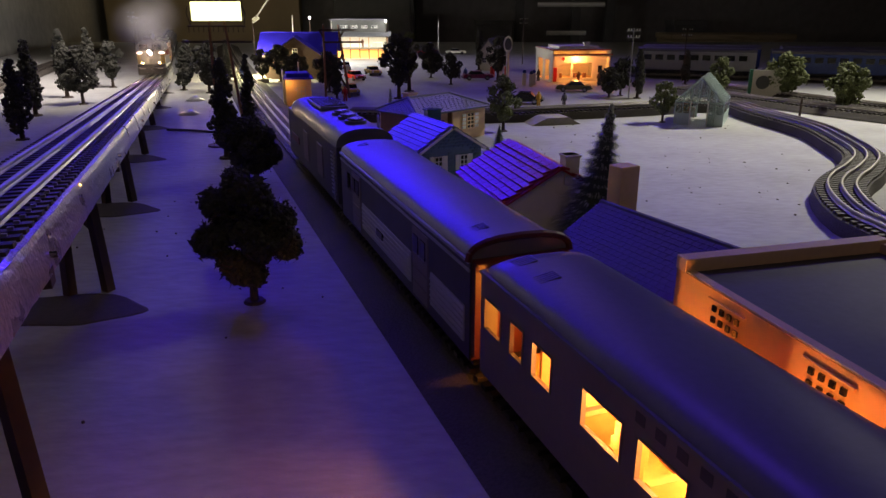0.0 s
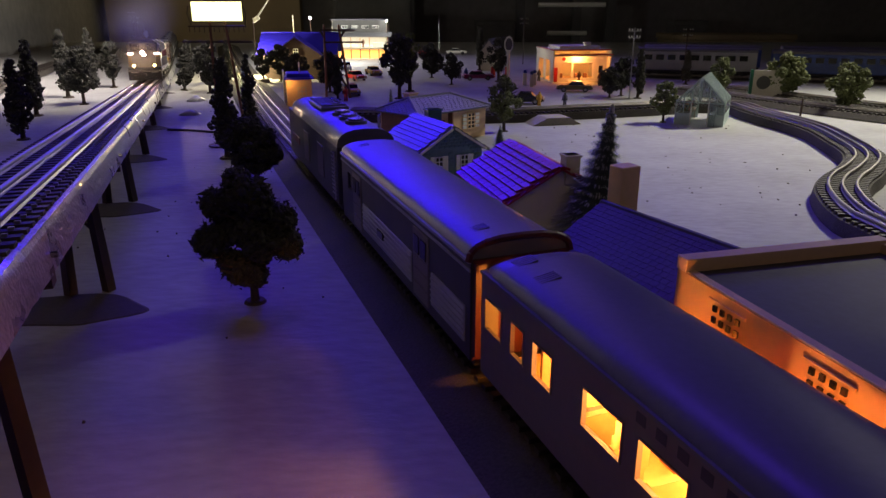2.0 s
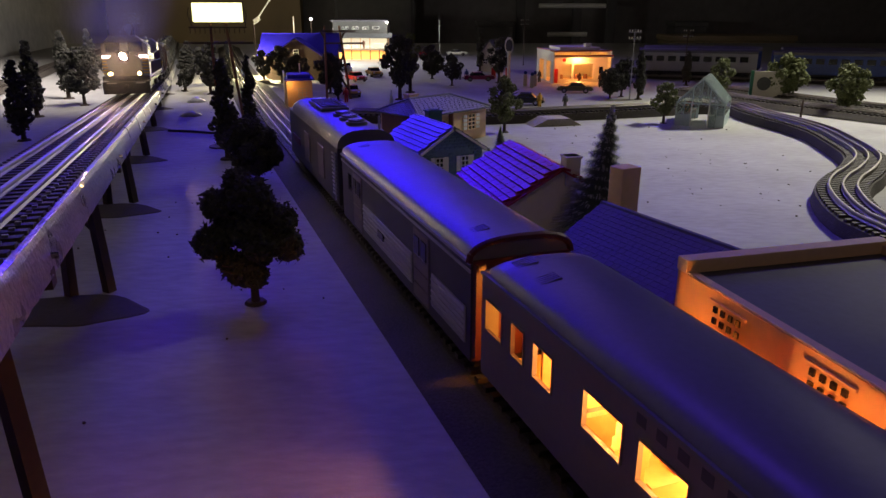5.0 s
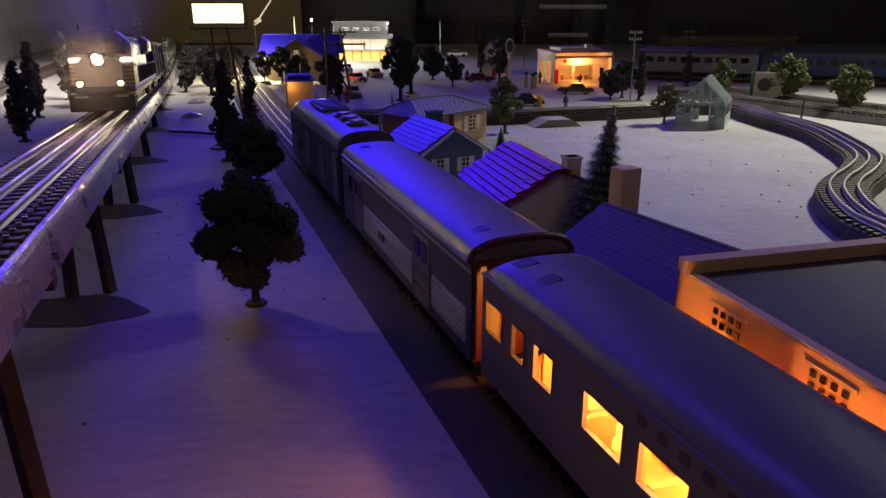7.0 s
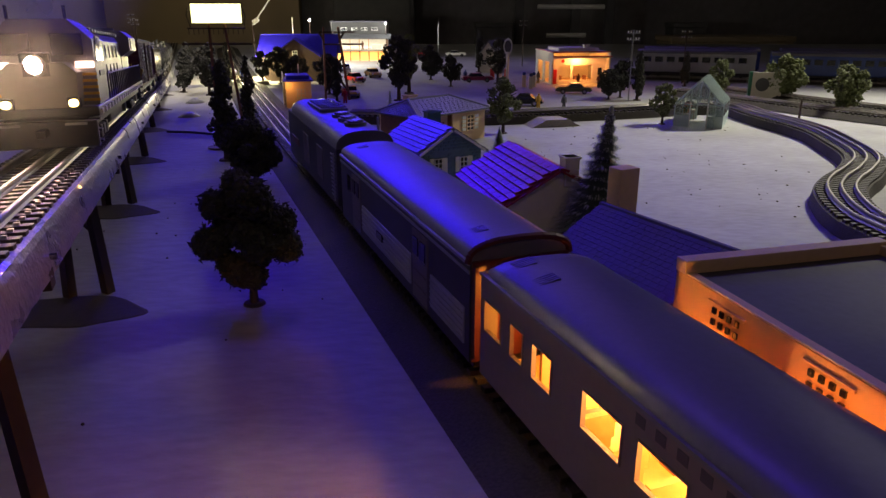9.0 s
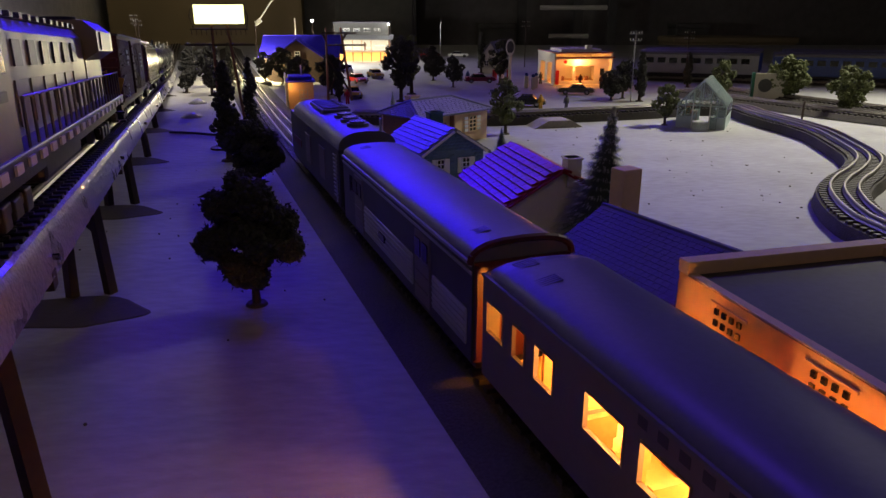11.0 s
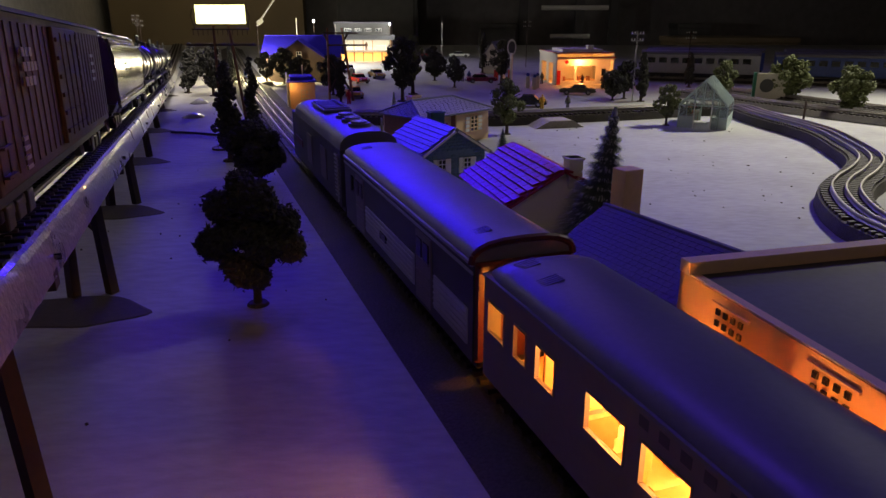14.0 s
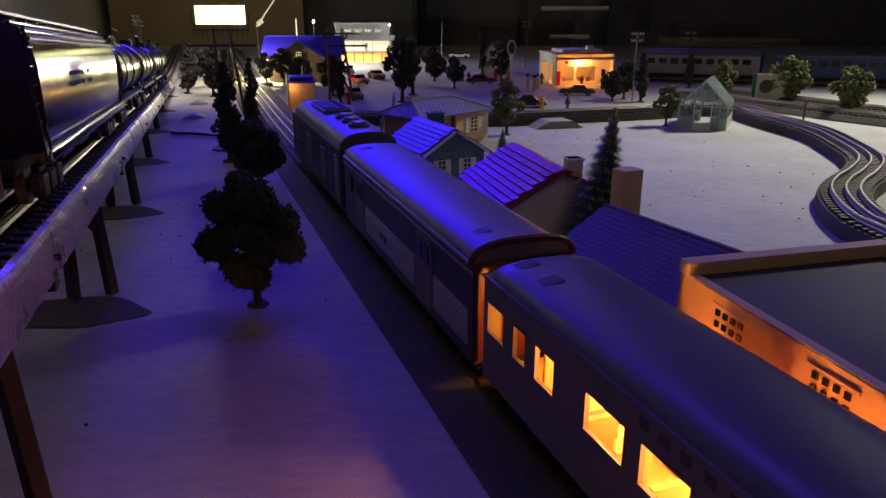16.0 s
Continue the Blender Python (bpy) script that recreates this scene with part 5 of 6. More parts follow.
for sx in (-1, 1):
    bm = bmn()
    stick(bm, (sx * 0.0235, -0.001, 0.108), (sx * 0.0255, -0.003, 0.118), 0.0005)
    stick(bm, (sx * 0.0255, -0.003, 0.118), (sx * 0.0235, -0.004, 0.124), 0.0005)
    part("lamp_arm", bm, "timber", BB)

# second billboard, unlit
B2 = thing("roadside_sign", T(0.452, 0.995, 0, -12), "cream sign board with a green edge and dark round emblem", "sign")
bm = bmn()
cube(bm, 0.040, 0.002, 0.039, T(0, 0, 0.0205), 0.0004)
part("board", bm, "cream", B2)
bm = bmn()
cube(bm, 0.004, 0.006, 0.040, T(-0.0215, 0.002, 0.0205))
part("edge", bm, "greenpaint", B2)
bm = bmn()
rod(bm, 0.009, 0.0006, T(-0.006, -0.0014, 0.0235, 0, 90), seg=24)
part("emblem", bm, "dim", B2)

# barn and rough ramp
BN = gable_house("barn", T(0.108, 1.485, 0, -20), 0.040, 0.055, 0.034, 0.026, "cream", "greyroof", "cream barn with a pale steep roof", 0.004, None, "model building")
window(BN, T(-0.008, -0.0283, 0.020), 0.008, 0.010)
window(BN, T(0.008, -0.0283, 0.020), 0.008, 0.010)
bm = bmn()
extrude(bm, [(-0.029, 0), (0.028, 0), (0.014, 0.0080), (-0.012, 0.0080)], -0.014, 0.014, T(0.126, 0.792, 0, 14))
structure("crossing_ramp", bm, "plank", "grey wedge-shaped crossing ramp beside the track", "ramp")


# ---- vehicles ----
def motorcar(m, paint, label, top="windark", name="motorcar"):
    th = thing(name, m, label, "toy car", "toy cars")
    L, w = 0.053, 0.0205
    bm = bmn()
    extrude(bm, [(-0.0265, 0.0035), (0.0265, 0.0035), (0.0265, 0.0085), (0.0235, 0.0100), (-0.0240, 0.0100), (-0.0265, 0.0075)], -w / 2, w / 2, T(0, 0, 0, 0))
    bmesh.ops.bevel(bm, geom=bm.edges[:], offset=0.0010, segments=2, affect="EDGES")
    body = part("body", bm, paint, th)
    bm = bmn()
    extrude(bm, [(-0.016, 0.0098), (0.0115, 0.0098), (0.0050, 0.0150), (-0.0100, 0.0150)], -w / 2 + 0.0018, w / 2 - 0.0018)
    g = part("window_band", bm, "windark", th)
    bm = bmn()
    cube(bm, 0.0155, w - 0.0045, 0.0010, T(-0.0025, 0, 0.0152), 0.0004)
    part("roof", bm, paint, th)
    for sx in (-1, 1):
        bm = bmn()
        cube(bm, 0.0012, w, 0.0022, T(sx * 0.0270, 0, 0.0052), 0.0004)
        part("bumper", bm, "chrome", th)
        for sy in (-1, 1):
            bm = bmn()
            rod(bm, 0.0040, 0.0030, T(sx * 0.0160, sy * (w / 2 - 0.0012), 0.0040, 0, 90), seg=16)
            wheel = part("wheel", bm, "underframe", th)
            bm = bmn()
            rod(bm, 0.0022, 0.0034, T(sx * 0.0160, sy * (w / 2 - 0.0011), 0.0040, 0, 90), seg=12)
            hub = part("hubcap", bm, "chrome", th)
            hub.parent = wheel
            bm = bmn()
            rod(bm, 0.0014, 0.0008, T(sx * 0.0268, sy * 0.0070, 0.0078, 0, 0, 90), seg=10)
            part("headlamp", bm, "white", th)
    return th


motorcar(T(0.205, 1.098, 0, 172), "greencar", "olive-green saloon car parked on the board")
motorcar(T(-0.147, 1.275, 0, -62), "red", "red saloon car with bright chrome by the trees")
motorcar(T(-0.124, 1.370, 0, -70), "yellow", "yellow saloon car with bright chrome by the trees")
motorcar(T(-0.190, 1.480, 0, -80), "bluepaint", "dark blue saloon car before the store")
motorcar(T(-0.130, 1.060, 0, -75), "yellow", "yellow pickup beside the tall poles")
motorcar(T(0.068, 1.275, 0, 5), "magenta", "plum-coloured car by the dark trees")
motorcar(T(0.112, 0.958, 0, 170), "blackcar", "black car beside the track")
motorcar(T(-0.030, 1.95, 0, 6), "red", "bright red car in the distance")
motorcar(T(0.045, 1.95, 0, 4), "white", "white car in the distance")


def parked_car(m, paint, label, L=0.2):
    th = thing("parked_coach", m, label, "railway car", "parked coaches")
    bm = bmn()
    cube(bm, L, 0.032, 0.032, T(0, 0, 0.028), 0.001)
    body = part("body", bm, paint, th)
    bm = bmn()
    extrude(bm, [(x, z) for x, z in roof_outline(0.0162, 0.044, 0.051)], -L / 2, L / 2, T(0, 0, 0, 90))
    part("roof", bm, "roofgrey", th)
    for k in range(9):
        bm = bmn()
        cube(bm, L / 15, 0.0008, 0.009, T(-L / 2 + L * (k + 0.9) / 10, -0.0163, 0.034))
        w = part("window", bm, "windark", th)
    bm = bmn()
    cube(bm, L * 0.98, 0.026, 0.004, T(0, 0, 0.011))
    part("underframe", bm, "underframe", th)
    for x in (-L * 0.35, L * 0.35):
        bm = bmn()
        for dx in (-0.009, 0.009):
            rod(bm, 0.0052, 0.022, T(x + dx, 0, 0.0052 + 0.004, 0, 90), seg=14)
        part("truck", bm, "underframe", th)
    return th


track("yard_track", [(0.30, 1.45, 0.0040), (0.55, 1.38, 0.0040), (1.5, 1.10, 0.0040)], "rails of a yard track in shade", bed=0.0015)
track("yard_track", [(0.30, 1.36, 0.0040), (0.55, 1.27, 0.0040), (1.5, 0.92, 0.0040)], "rails of a yard track in shade", bed=0.0015)
parked_car(T(0.46, 1.31, 0.0020, -18), "silver", "silver coach parked on a yard track", 0.20)
parked_car(T(0.665, 1.235, 0.0020, -20), "bluepaint", "blue coach parked on a yard track", 0.19)
parked_car(T(0.50, 1.40, 0.0020, -16), "bluepaint", "blue coach parked on the far yard track", 0.21)
parked_car(T(0.735, 1.33, 0.0020, -16), "silver", "silver coach parked on the far yard track", 0.21)


# ---- figures: plain painted shapes ----
def figure(x, y, paint, turn=0, h=0.020, z=0.0):
    bm = bmn()
    for sx in (-1, 1):
        stick(bm, (sx * 0.0016, 0, 0), (sx * 0.0011, 0, h * 0.48), 0.0011, 0.0013)
        stick(bm, (sx * 0.0026, 0, h * 0.80), (sx * 0.0034, 0.0006, h * 0.48), 0.0008, 0.0007)
    rod(bm, 0.0021, h * 0.38, T(0, 0, h * 0.66), 0.0026, 10)
    ball(bm, h * 0.075, T(0, 0, h * 0.92), 2)
    ob = new("figurine", mesh("figurine", bm, paint, True))
    ob.matrix_basis = T(x, y, z, turn)
    return tagged(ob, "small painted standing figurine on the board", "figurine", "figurines")


for x, y, paint, z in ((0.1284, 0.924, "yellow", 0.0), (0.1595, 0.9137, "dim", 0.0), (0.036, 1.30, "dim", 0), (0.047, 1.285, "bluepaint", 0), (0.172, 1.255, "dim", 0), (0.233, 1.212, "brick", 0),
                       (-0.128, 0.985, "red", 0), (-0.345, 1.235, "white", 0.006), (-0.336, 1.245, "bluepaint", 0.006), (-0.17, 1.36, "white", 0), (-0.187, 1.81, "brick", 0.0255), (0.265, 1.2, "brick", 0)):
    figure(x, y, paint, 20, 0.020, z)

# fuel pumps and round sign
for x, y in ((0.140, 1.19), (0.156, 1.19), (0.148, 1.165)):
    fp = thing("fuel_pump", T(x, y, 0), "pale fuel pump with a round top", "fuel pump", "fuel pumps")
    bm = bmn()
    cube(bm, 0.0065, 0.005, 0.019, T(0, 0, 0.0095), 0.0008)
    part("cabinet", bm, "cream", fp)
    bm = bmn()
    rod(bm, 0.0028, 0.0018, T(0, 0, 0.0215, 0, 90), seg=16)
    part("globe", bm, "bluepaint", fp)
for k, paint in enumerate(("red", "white", "red")):
    dr = thing("oil_drum", T(0.098 + k * 0.013, 1.33, 0), f"{'red' if paint == 'red' else 'white'} oil drum by the filling station", "drum", "oil drums")
    bm = bmn()
    rod(bm, 0.0042, 0.018, T(0, 0, 0.009), seg=16)
    part("barrel", bm, paint, dr)
sg = thing("round_sign", T(0.1135, 1.205, 0), "tall white pole sign with a dark oval face", "sign")
bm = bmn()
rod(bm, 0.0024, 0.055, T(0, 0, 0.0275), seg=10)
part("pole", bm, "white", sg)
bm = bmn()
rod(bm, 0.0075, 0.002, T(0, 0, 0, 0, 90), seg=24)
bmesh.ops.scale(bm, vec=(1, 1, 1.75), verts=bm.verts[:])
bmesh.ops.translate(bm, vec=(0, 0, 0.0635), verts=bm.verts[:])
part("rim", bm, "white", sg)
bm = bmn()
rod(bm, 0.0056, 0.0024, T(0, 0, 0, 0, 90), seg=24)
bmesh.ops.scale(bm, vec=(1, 1, 1.75), verts=bm.verts[:])
bmesh.ops.translate(bm, vec=(0, -0.0002, 0.0635), verts=bm.verts[:])
part("face", bm, "dim", sg)


# poles and signals
def pole(name, x, y, h, label, category, arms=0, r=0.0009, paint="timber"):
    th = thing(name, T(x, y, 0), label, category)
    bm = bmn()
    rod(bm, r, h, T(0, 0, h / 2), r * 0.8, 8)
    part("pole", bm, paint, th)
    for k in range(arms):
        bm = bmn()
        cube(bm, 0.018 - 0.003 * k, 0.0012, 0.0012, T(0, -0.001, h - 0.004 - k * 0.009))
        a = part("crossarm", bm, paint, th)
        for sx in (-1, -0.5, 0.5, 1):
            bm = bmn()
            rod(bm, 0.0007, 0.0025, T(sx * 0.0075, -0.001, h - 0.0022 - k * 0.009), seg=8)
            i = part("insulator", bm, "white", th)
            i.parent = a
    return th


pole("street_lamp", -0.001, 1.82, 0.091, "thin street lamp with a small head", "street lamp", 0, 0.0008, "steel")
pole("signal_mast", 0.267, 1.012, 0.095, "railway signal mast with pale crossed arms", "signal", 2, 0.0009, "steel")
pole("utility_pole", 0.418, 1.244, 0.088, "dark telegraph pole with two arms", "utility pole", 2)
pole("utility_pole", 0.185, 1.62, 0.098, "dark telegraph pole with two arms", "utility pole", 2)
pole("utility_pole", -0.72, 1.75, 0.11, "dark telegraph pole beside the wall", "utility pole", 3)
pole("utility_pole", -0.66, 1.62, 0.10, "dark telegraph pole beside the wall", "utility pole", 2)
pole("marker_post", 0.426, 0.841, 0.0215, "short dark marker post by the curve", "post", 0, 0.0014)

# layout lamp arm
la = thing("lamp_arm", T(-0.375, 1.5, 0), "thin white lamp arm clamped to the layout", "lamp")
bm = bmn()
stick(bm, (0, 0, 0.0), (0, 0, 0.09), 0.0010)
part("post", bm, "timber", la)
bm = bmn()
stick(bm, (0, 0, 0.09), (0.05, 0, 0.155), 0.0016)
part("arm", bm, "white", la)
bm = bmn()
cube(bm, 0.014, 0.004, 0.009, T(0.007, 0, 0.098, 0, 0, -35), 0.001)
part("bracket", bm, "white", la)

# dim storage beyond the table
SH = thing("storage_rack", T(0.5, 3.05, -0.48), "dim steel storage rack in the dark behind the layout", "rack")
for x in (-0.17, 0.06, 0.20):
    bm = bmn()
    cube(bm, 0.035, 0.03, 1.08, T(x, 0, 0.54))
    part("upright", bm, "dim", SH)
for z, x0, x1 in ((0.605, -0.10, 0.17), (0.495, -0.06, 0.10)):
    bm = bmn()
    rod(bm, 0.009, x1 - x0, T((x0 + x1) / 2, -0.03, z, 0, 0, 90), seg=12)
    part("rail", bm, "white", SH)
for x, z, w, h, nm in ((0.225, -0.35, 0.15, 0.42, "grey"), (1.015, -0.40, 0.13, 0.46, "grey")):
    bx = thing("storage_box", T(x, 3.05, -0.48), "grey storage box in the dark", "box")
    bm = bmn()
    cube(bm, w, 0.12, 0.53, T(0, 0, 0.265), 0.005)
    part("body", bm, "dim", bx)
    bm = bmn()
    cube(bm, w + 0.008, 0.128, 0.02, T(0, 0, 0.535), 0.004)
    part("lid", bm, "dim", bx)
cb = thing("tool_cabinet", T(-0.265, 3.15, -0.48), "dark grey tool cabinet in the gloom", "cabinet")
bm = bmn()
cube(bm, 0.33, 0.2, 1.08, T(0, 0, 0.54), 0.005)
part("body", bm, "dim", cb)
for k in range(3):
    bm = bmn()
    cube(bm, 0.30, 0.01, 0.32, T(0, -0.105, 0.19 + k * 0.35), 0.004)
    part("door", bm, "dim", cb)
cr = thing("wooden_chest", T(1.10, 2.85, -0.48), "brown wooden chest in the dark behind the layout", "chest")
bm = bmn()
cube(bm, 0.46, 0.2, 0.48, T(0, 0, 0.24), 0.005)
part("body", bm, "brownwall", cr)
bm = bmn()
cube(bm, 0.47, 0.21, 0.02, T(0, 0, 0.49), 0.004)
part("lid", bm, "brownwall", cr)

# ---- trees ----


def tree_meshes(seed, h, r, style, lumps, leaves, lobes=()):
    """Trunk with limbs, and a crown of small foam clumps and leaf flecks. Returns two meshes."""
    rnd = random.Random(seed)
    bm = bmn()
    t = h * (0.17 if style == "broad" else 0.12)
    stick(bm, (0, 0, 0), (0, 0, t * 1.2), h * 0.035, h * 0.026, 8)
    stick(bm, (0, 0, t * 1.1), (0, 0, h * 0.85), h * 0.026, h * 0.006, 6)
    rod(bm, h * 0.085, h * 0.02, T(0, 0, h * 0.01), h * 0.07, 12)
    if style == "broad":
        for k in range(9):
            a, z = rnd.uniform(0, 6.28), rnd.uniform(t, h * 0.7)
            stick(bm, (0, 0, z), (math.cos(a) * r * 0.7, math.sin(a) * r * 0.7, z + h * 0.12), h * 0.012, h * 0.005, 5)
    trunk = mesh("trunk", bm, "bark")
    verts, faces = [], []
    ico = bmesh.new()
    bmesh.ops.create_icosphere(ico, subdivisions=1, radius=1)
    base = [v.co.copy() for v in ico.verts]
    tris = [[v.index for v in f.verts] for f in ico.faces]
    ico.free()
    blobs = []
    if lobes:
        blobs = [(Vector(c), q) for *c, q in lobes]
    elif style == "broad":
        n = 11
        for k in range(n):
            q = k / (n - 1)
            z = t + (h - t) * (0.12 + 0.74 * q)
            a = k * 2.4 + rnd.uniform(-0.5, 0.5)
            spread = r * (0.72 * max(0.1, math.sin(math.pi * (0.04 + 0.84 * q))) + rnd.uniform(-0.10, 0.10))
            blobs.append((Vector((math.cos(a) * spread, math.sin(a) * spread, z)), r * rnd.uniform(0.24, 0.38)))
        blobs.append((Vector((0, 0, t + (h - t) * 0.50)), r * 0.50))
        blobs.append((Vector((0, 0, t + (h - t) * 0.22)), r * 0.42))
        blobs.append((Vector((0, 0, h * 0.88)), r * 0.34))
    else:
        for k in range(15):
            q = k / 14
            z = t + (h - t) * (0.06 + 0.88 * q)
            w = r * (0.78 + 0.22 * min(1, q * 4)) * (1 - 0.62 * q ** 2.2)
            for j in range(2):
                a = rnd.uniform(0, 6.28)
                blobs.append((Vector((math.cos(a) * w * 0.30, math.sin(a) * w * 0.30, z)), w * rnd.uniform(0.62, 0.78)))
    for k in range(lumps):
        c, br = blobs[k % len(blobs)]
        d = Vector((rnd.gauss(0, 1), rnd.gauss(0, 1), rnd.gauss(0, 0.9))).normalized()
        p = c + d * br * rnd.uniform(0.55, 0.90)
        s = br * (rnd.uniform(0.09, 0.20) if lobes else rnd.uniform(0.16, 0.32))
        o = len(verts)
        for v in base:
            verts.append(p + v * s * rnd.uniform(0.65, 1.3))
        faces += [[o + i for i in f] for f in tris]
    for k in range(leaves):
        c, br = blobs[rnd.randrange(len(blobs))]
        d = Vector((rnd.gauss(0, 1), rnd.gauss(0, 1), rnd.gauss(0, 0.9))).normalized()
        p = c + d * br * rnd.uniform(0.80, 1.08)
        s = r * rnd.uniform(0.025, 0.055)
        o = len(verts)
        for j in range(3):
            verts.append(p + Vector((rnd.gauss(0, 1), rnd.gauss(0, 1), rnd.gauss(0, 1))) * s)
        faces.append([o, o + 1, o + 2])
    crown = bpy.data.meshes.new("crown")
    crown.from_pydata([tuple(v) for v in verts], [], faces)
    return trunk, crown


def tree(x, y, h, r, style="broad", paint="leafdark", seed=1, lumps=420, leaves=900, label=None, lean=0.0, group="model trees", z=0.0, lobes=()):
    trunk, crown = tree_meshes(seed, h, r, style, lumps, leaves, lobes)
    crown.materials.append(M[paint])
    kind = "cypress" if style == "slim" else "tree"
    label = label or {"slimleafdark": "slim dark cypress model tree on the board", "broadleafdark": "dark lumpy foam model tree on the board",
                      "broadleaf": "olive-green lumpy model tree on the board", "slimleaf": "olive slim model cypress on the board"}[style + paint]
    th = thing(kind, T(x, y, z, 0 if lobes else seed * 37 % 360, lean, 0), label, "model tree", group)
    a = new("trunk", trunk)
    b = new("crown", crown)
    a.parent = b.parent = th
    return th


LOBES = [(0.000, 0.000, 0.050, 0.0095), (-0.004, 0.002, 0.055, 0.006), (0.005, -0.003, 0.047, 0.008), (-0.013, 0.001, 0.045, 0.0075), (0.013, 0.003, 0.038, 0.0075),
         (-0.016, -0.002, 0.029, 0.0080), (0.000, 0.002, 0.034, 0.0105), (0.016, 0.000, 0.027, 0.0075), (0.006, -0.006, 0.029, 0.0080), (-0.008, 0.006, 0.033, 0.009),
         (-0.004, 0.000, 0.016, 0.0085), (-0.010, 0.001, 0.019, 0.0060), (0.002, -0.003, 0.014, 0.0060), (0.002, 0.001, 0.022, 0.0060)]
tree(-0.082, 0.291, 0.0590, 0.0215, seed=3, lumps=5200, leaves=2500, label="dark lumpy foam model tree on a square base", lobes=LOBES)
tree(-0.137, 0.520, 0.0455, 0.0235, seed=8, lumps=2400, leaves=2500)
for x, y, h, r, sd in ((-0.182, 0.603, 0.0850, 0.0140, 1), (-0.176, 0.665, 0.085, 0.009, 2), (-0.393, 1.116, 0.0756, 0.0160, 3), (-0.407, 0.693, 0.0775, 0.0150, 4), (-0.478, 0.850, 0.0895, 0.0140, 5),
                       (-0.527, 1.025, 0.0947, 0.0150, 6), (-0.551, 1.156, 0.0933, 0.0130, 7), (0.279, 1.012, 0.0690, 0.0100, 8), (0.408, 1.199, 0.0570, 0.0095, 9), (-0.141, 0.999, 0.0590, 0.0085, 10),
                       (0.081, 1.466, 0.0816, 0.0110, 11), (-0.36, 1.25, 0.07, 0.011, 13)):
    tree(x, y, h, r, "slim", seed=sd, lumps=700, leaves=1200, lean=7 if sd == 3 else 0)
for x, y, h, r, sd, paint in ((-0.342, 1.079, 0.0733, 0.0270, 21, "leafdark"), (-0.470, 0.952, 0.0759, 0.0270, 22, "leafdark"), (-0.519, 1.156, 0.0739, 0.0230, 23, "leafdark"), (0.067, 0.739, 0.0560, 0.0200, 24, "leaf"),
                              (-0.056, 1.012, 0.0899, 0.0280, 25, "leafdark"), (0.020, 1.199, 0.0498, 0.0190, 26, "leafdark"), (-0.014, 1.314, 0.0520, 0.0240, 27, "leafdark"), (-0.055, 1.30, 0.052, 0.020, 28, "leafdark"),
                              (0.251, 0.799, 0.0460, 0.0160, 29, "leaf"), (0.242, 1.025, 0.0415, 0.0200, 30, "leafdark"), (0.263, 1.044, 0.0532, 0.0210, 31, "leafdark"), (0.358, 0.924, 0.0636, 0.0200, 32, "leaf"),
                              (0.476, 0.999, 0.0600, 0.0320, 33, "leaf"), (0.497, 0.874, 0.0584, 0.0260, 34, "leaf"), (-0.271, 1.244, 0.0608, 0.0230, 35, "leafdark"), (-0.300, 1.240, 0.0560, 0.0190, 36, "leafdark"),
                              (-0.165, 1.09, 0.058, 0.026, 37, "leafdark"), (0.101, 1.244, 0.0764, 0.0230, 38, "leafdark"), (-0.235, 1.20, 0.05, 0.02, 39, "leafdark"), (-0.02, 1.42, 0.055, 0.02, 40, "leafdark"), (-0.045, 1.10, 0.092, 0.018, 41, "leaf")):
    tree(x, y, h, r, "broad", paint, sd, 600, 1300)


def fir(x, y, h, r, seed, lean=0.0, frosted=0.35):
    """Bottle-brush fir: rings of bristles round a twisted wire, some with white tips."""
    rnd = random.Random(seed)
    th = thing("fir_tree", T(x, y, 0, 0, 0, lean), "bottle-brush model fir with frosted tips on the board", "model tree", "model trees")
    bm = bmn()
    stick(bm, (0, 0, 0), (0, 0, h), h * 0.018, h * 0.006, 6)
    rod(bm, h * 0.10, h * 0.03, T(0, 0, h * 0.015), h * 0.08, 12)
    part("trunk", bm, "bark", th)
    for nm, paint, k0, n in (("bristles", "needle", 0.0, 5200), ("frosted_bristles", "frost", 0.80, int(5200 * frosted))):
        verts, faces = [], []
        for k in range(n):
            q = rnd.random() ** 0.75
            tier = (q * 15) % 1
            z = h * (0.10 + 0.90 * q)
            a = rnd.uniform(0, 6.28)
            reach = r * (1.04 - q) * (0.48 + 0.52 * tier) * rnd.uniform(0.8, 1.08)
            d = Vector((math.cos(a), math.sin(a), -0.28))
            side = Vector((-math.sin(a), math.cos(a), 0)) * h * 0.0055
            p0, p1 = Vector((0, 0, z)) + d * reach * k0, Vector((0, 0, z)) + d * reach
            up = Vector((0, 0, h * 0.006))
            o = len(verts)
            verts += [p0 - side, p0 + side, p1 + up, p1 - up]
            faces += [[o, o + 1, o + 2], [o, o + 3, o + 1]]
        d = bpy.data.meshes.new(nm)
        d.from_pydata([tuple(v) for v in verts], [], faces)
        d.materials.append(M[paint])
        ob = new(nm, d)
        ob.parent = th
        ob["kind"] = "stuff"


fir(0.0835, 0.3725, 0.0765, 0.0290, 5, 5, 0.30)
fir(0.0545, 0.638, 0.0230, 0.0110, 6, 0, 0.15)
fir(-0.052, 0.772, 0.040, 0.011, 7, 0, 1.0)

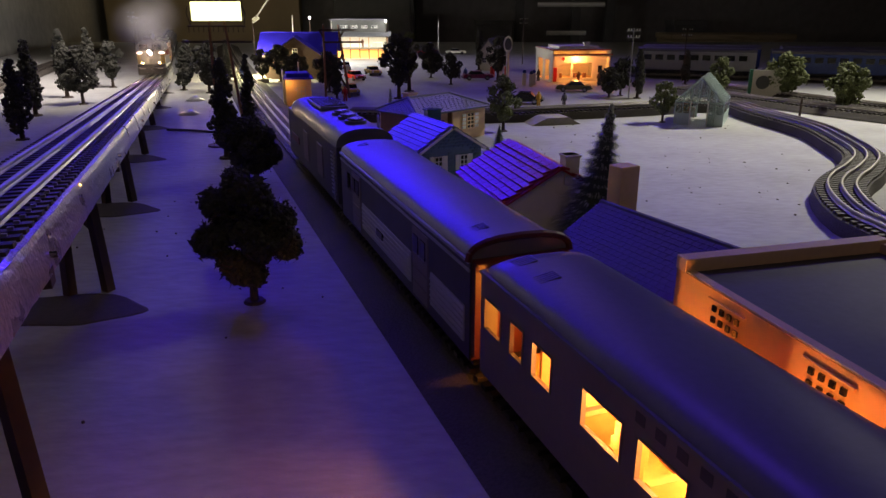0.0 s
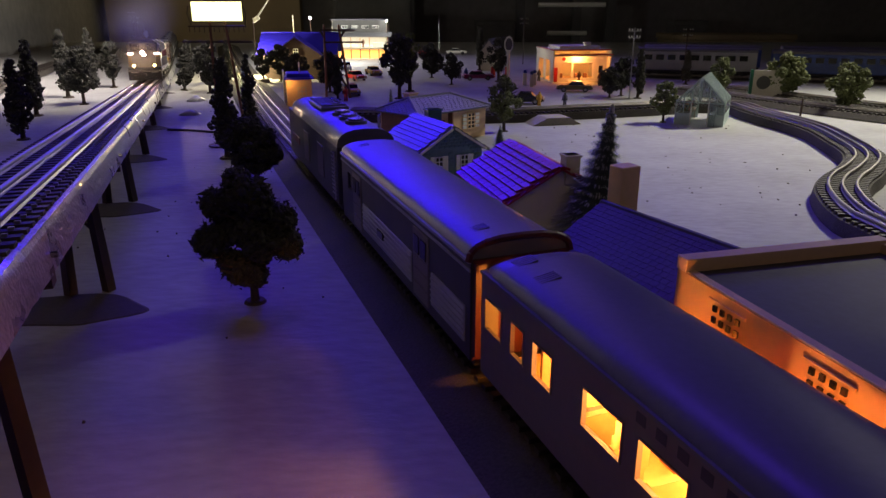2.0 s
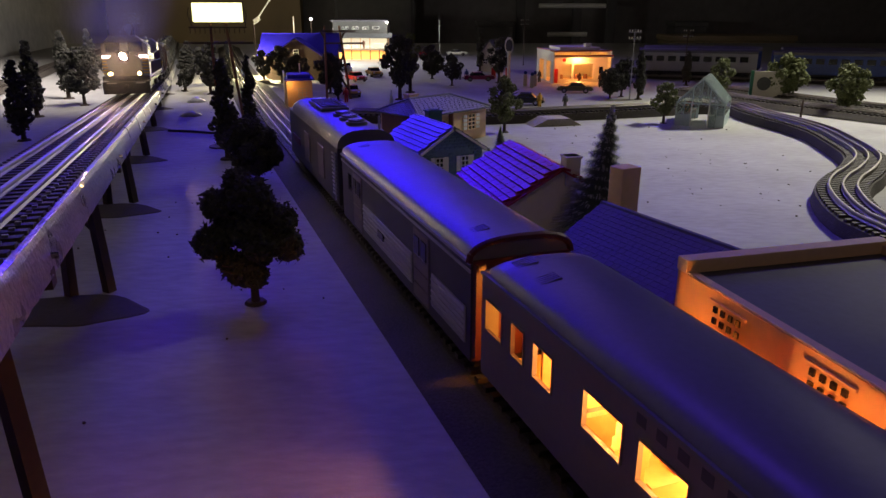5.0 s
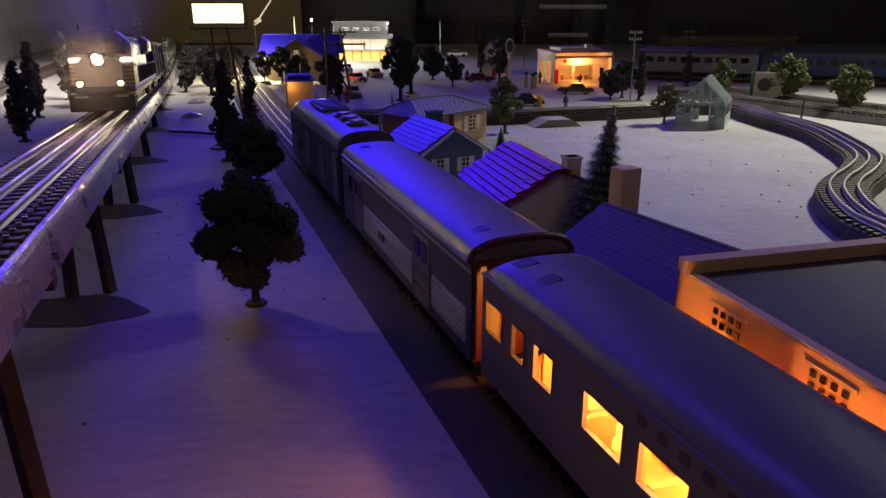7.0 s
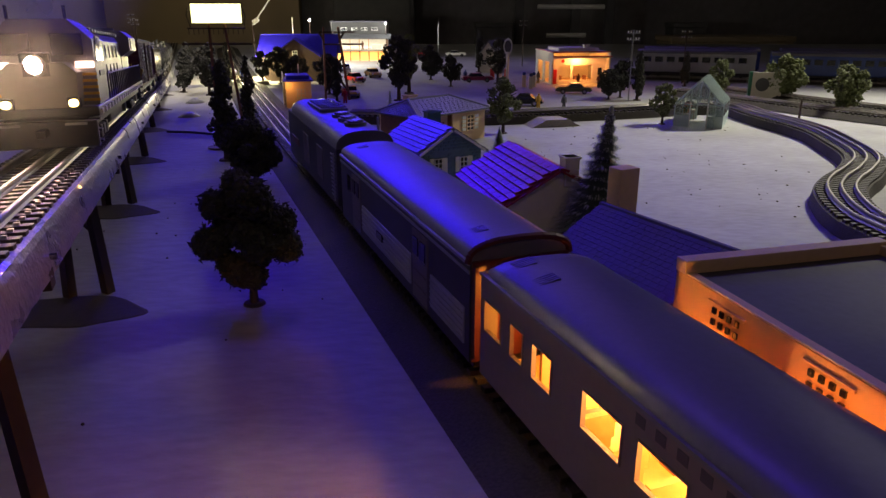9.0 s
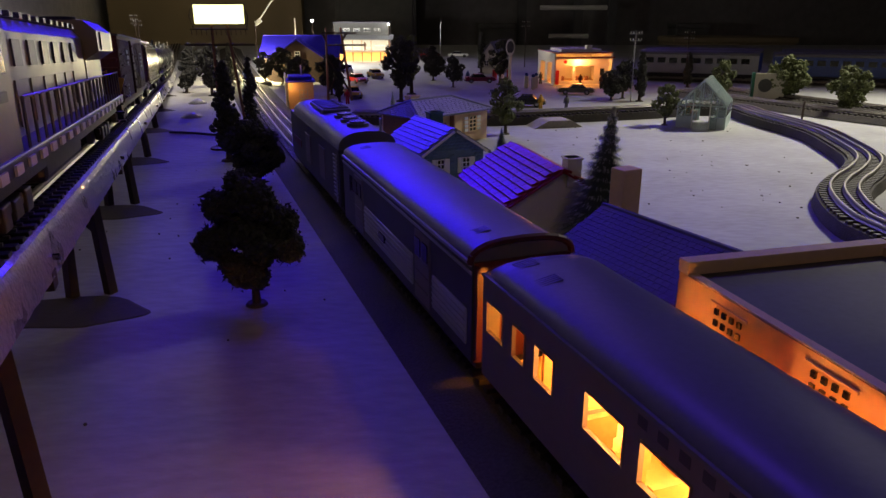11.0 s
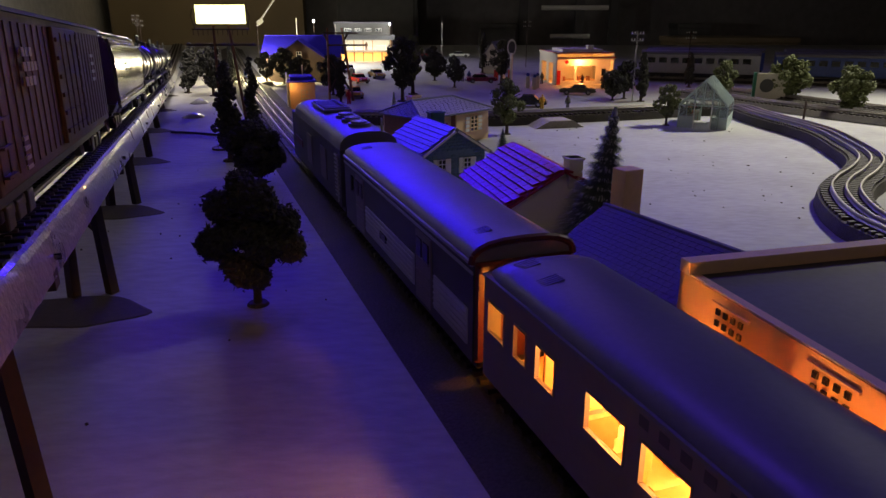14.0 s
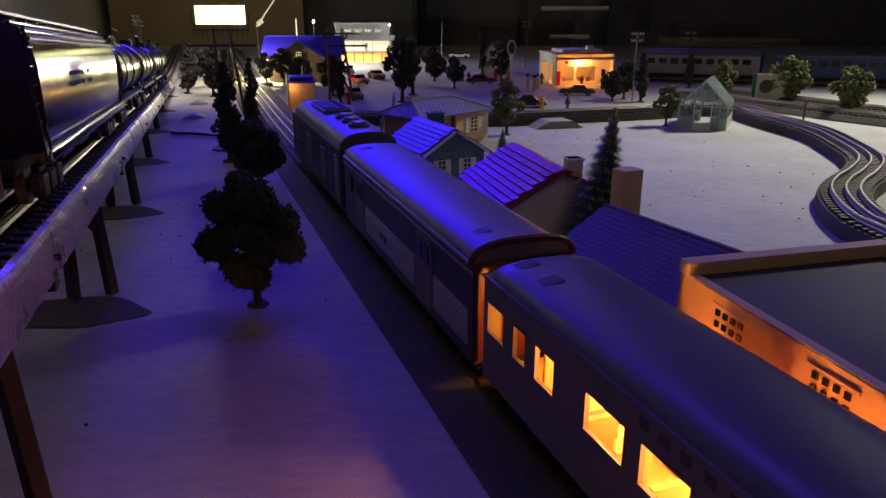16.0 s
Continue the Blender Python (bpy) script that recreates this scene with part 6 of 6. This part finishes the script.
# ---- small clutter on the board ----
rnd = random.Random(9)
bm = bmn()
for k in range(70):
    x, y = rnd.uniform(0.08, 0.33), rnd.uniform(0.42, 0.78)
    ball(bm, rnd.uniform(0.0003, 0.0010), T(x, y, 0.0003) @ Matrix.Diagonal((1, rnd.uniform(0.8, 2.2), 0.6, 1)), 1)
for k in range(25):
    ball(bm, rnd.uniform(0.0003, 0.0007), T(rnd.uniform(-0.2, -0.03), rnd.uniform(0.15, 0.6), 0.0003), 1)
tagged(new("crumbs", mesh("crumbs", bm, "timber")), "scattered dark crumbs on the painted board", "debris", kind="stuff")
bm = bmn()
pts = [(-0.285 + 0.013 * k, 0.745 - 0.0035 * k + 0.003 * math.sin(k * 0.9), 0.0012) for k in range(10)]
ribbon(bm, pts, [(0.0012 * math.cos(k * math.tau / 8), 0.0012 * math.sin(k * math.tau / 8)) for k in range(8)])
tagged(new("cable", mesh("cable", bm, "underframe", True)), "thin black cable lying on the board", "cable")
for x, y, h in ((-0.300, 0.86, 0.007), (-0.335, 0.99, 0.008)):
    bm = bmn()
    rod(bm, 0.014, h, T(0, 0, h / 2), 0.003, 18)
    for v in bm.verts:
        v.co += noise.noise_vector(v.co * 80) * 0.002
    ob = tagged(new("mound", mesh("mound", bm, "plaster", True)), "low plaster mound on the board", "mound", "plaster mounds")
    ob.matrix_basis = T(x, y, -0.001)


def enlarge(k):
    """Brings the whole plan to its true size."""
    for d in bpy.data.meshes:
        d.transform(Matrix.Scale(k, 4))
    for d in bpy.data.lights:
        d.energy *= k * k
        if d.type == "AREA":
            d.size, d.size_y = d.size * k, d.size_y * k
        else:
            d.shadow_soft_size *= k
    for ob in bpy.data.objects:
        if ob != cam:
            ob.location *= k


enlarge(TRUE)


def motions():
    """The freight train climbs the trestle towards the viewer at an even pace."""
    run = math.hypot(1, FA)
    for ob, back in TRAIN:
        rows = []
        for k in range(33):
            t = k * 0.5
            y = 0.973 - 0.08023 * t + back / run
            lift = math.degrees(math.atan2(climb(y + 0.1) - climb(y), 0.1 * run))
            rows.append((t, pose((FA * y + FB + 0.002) * TRUE, y * TRUE, climb(y) * TRUE, lift, 0, TURN)))
        walk(ob, rows)


motions()
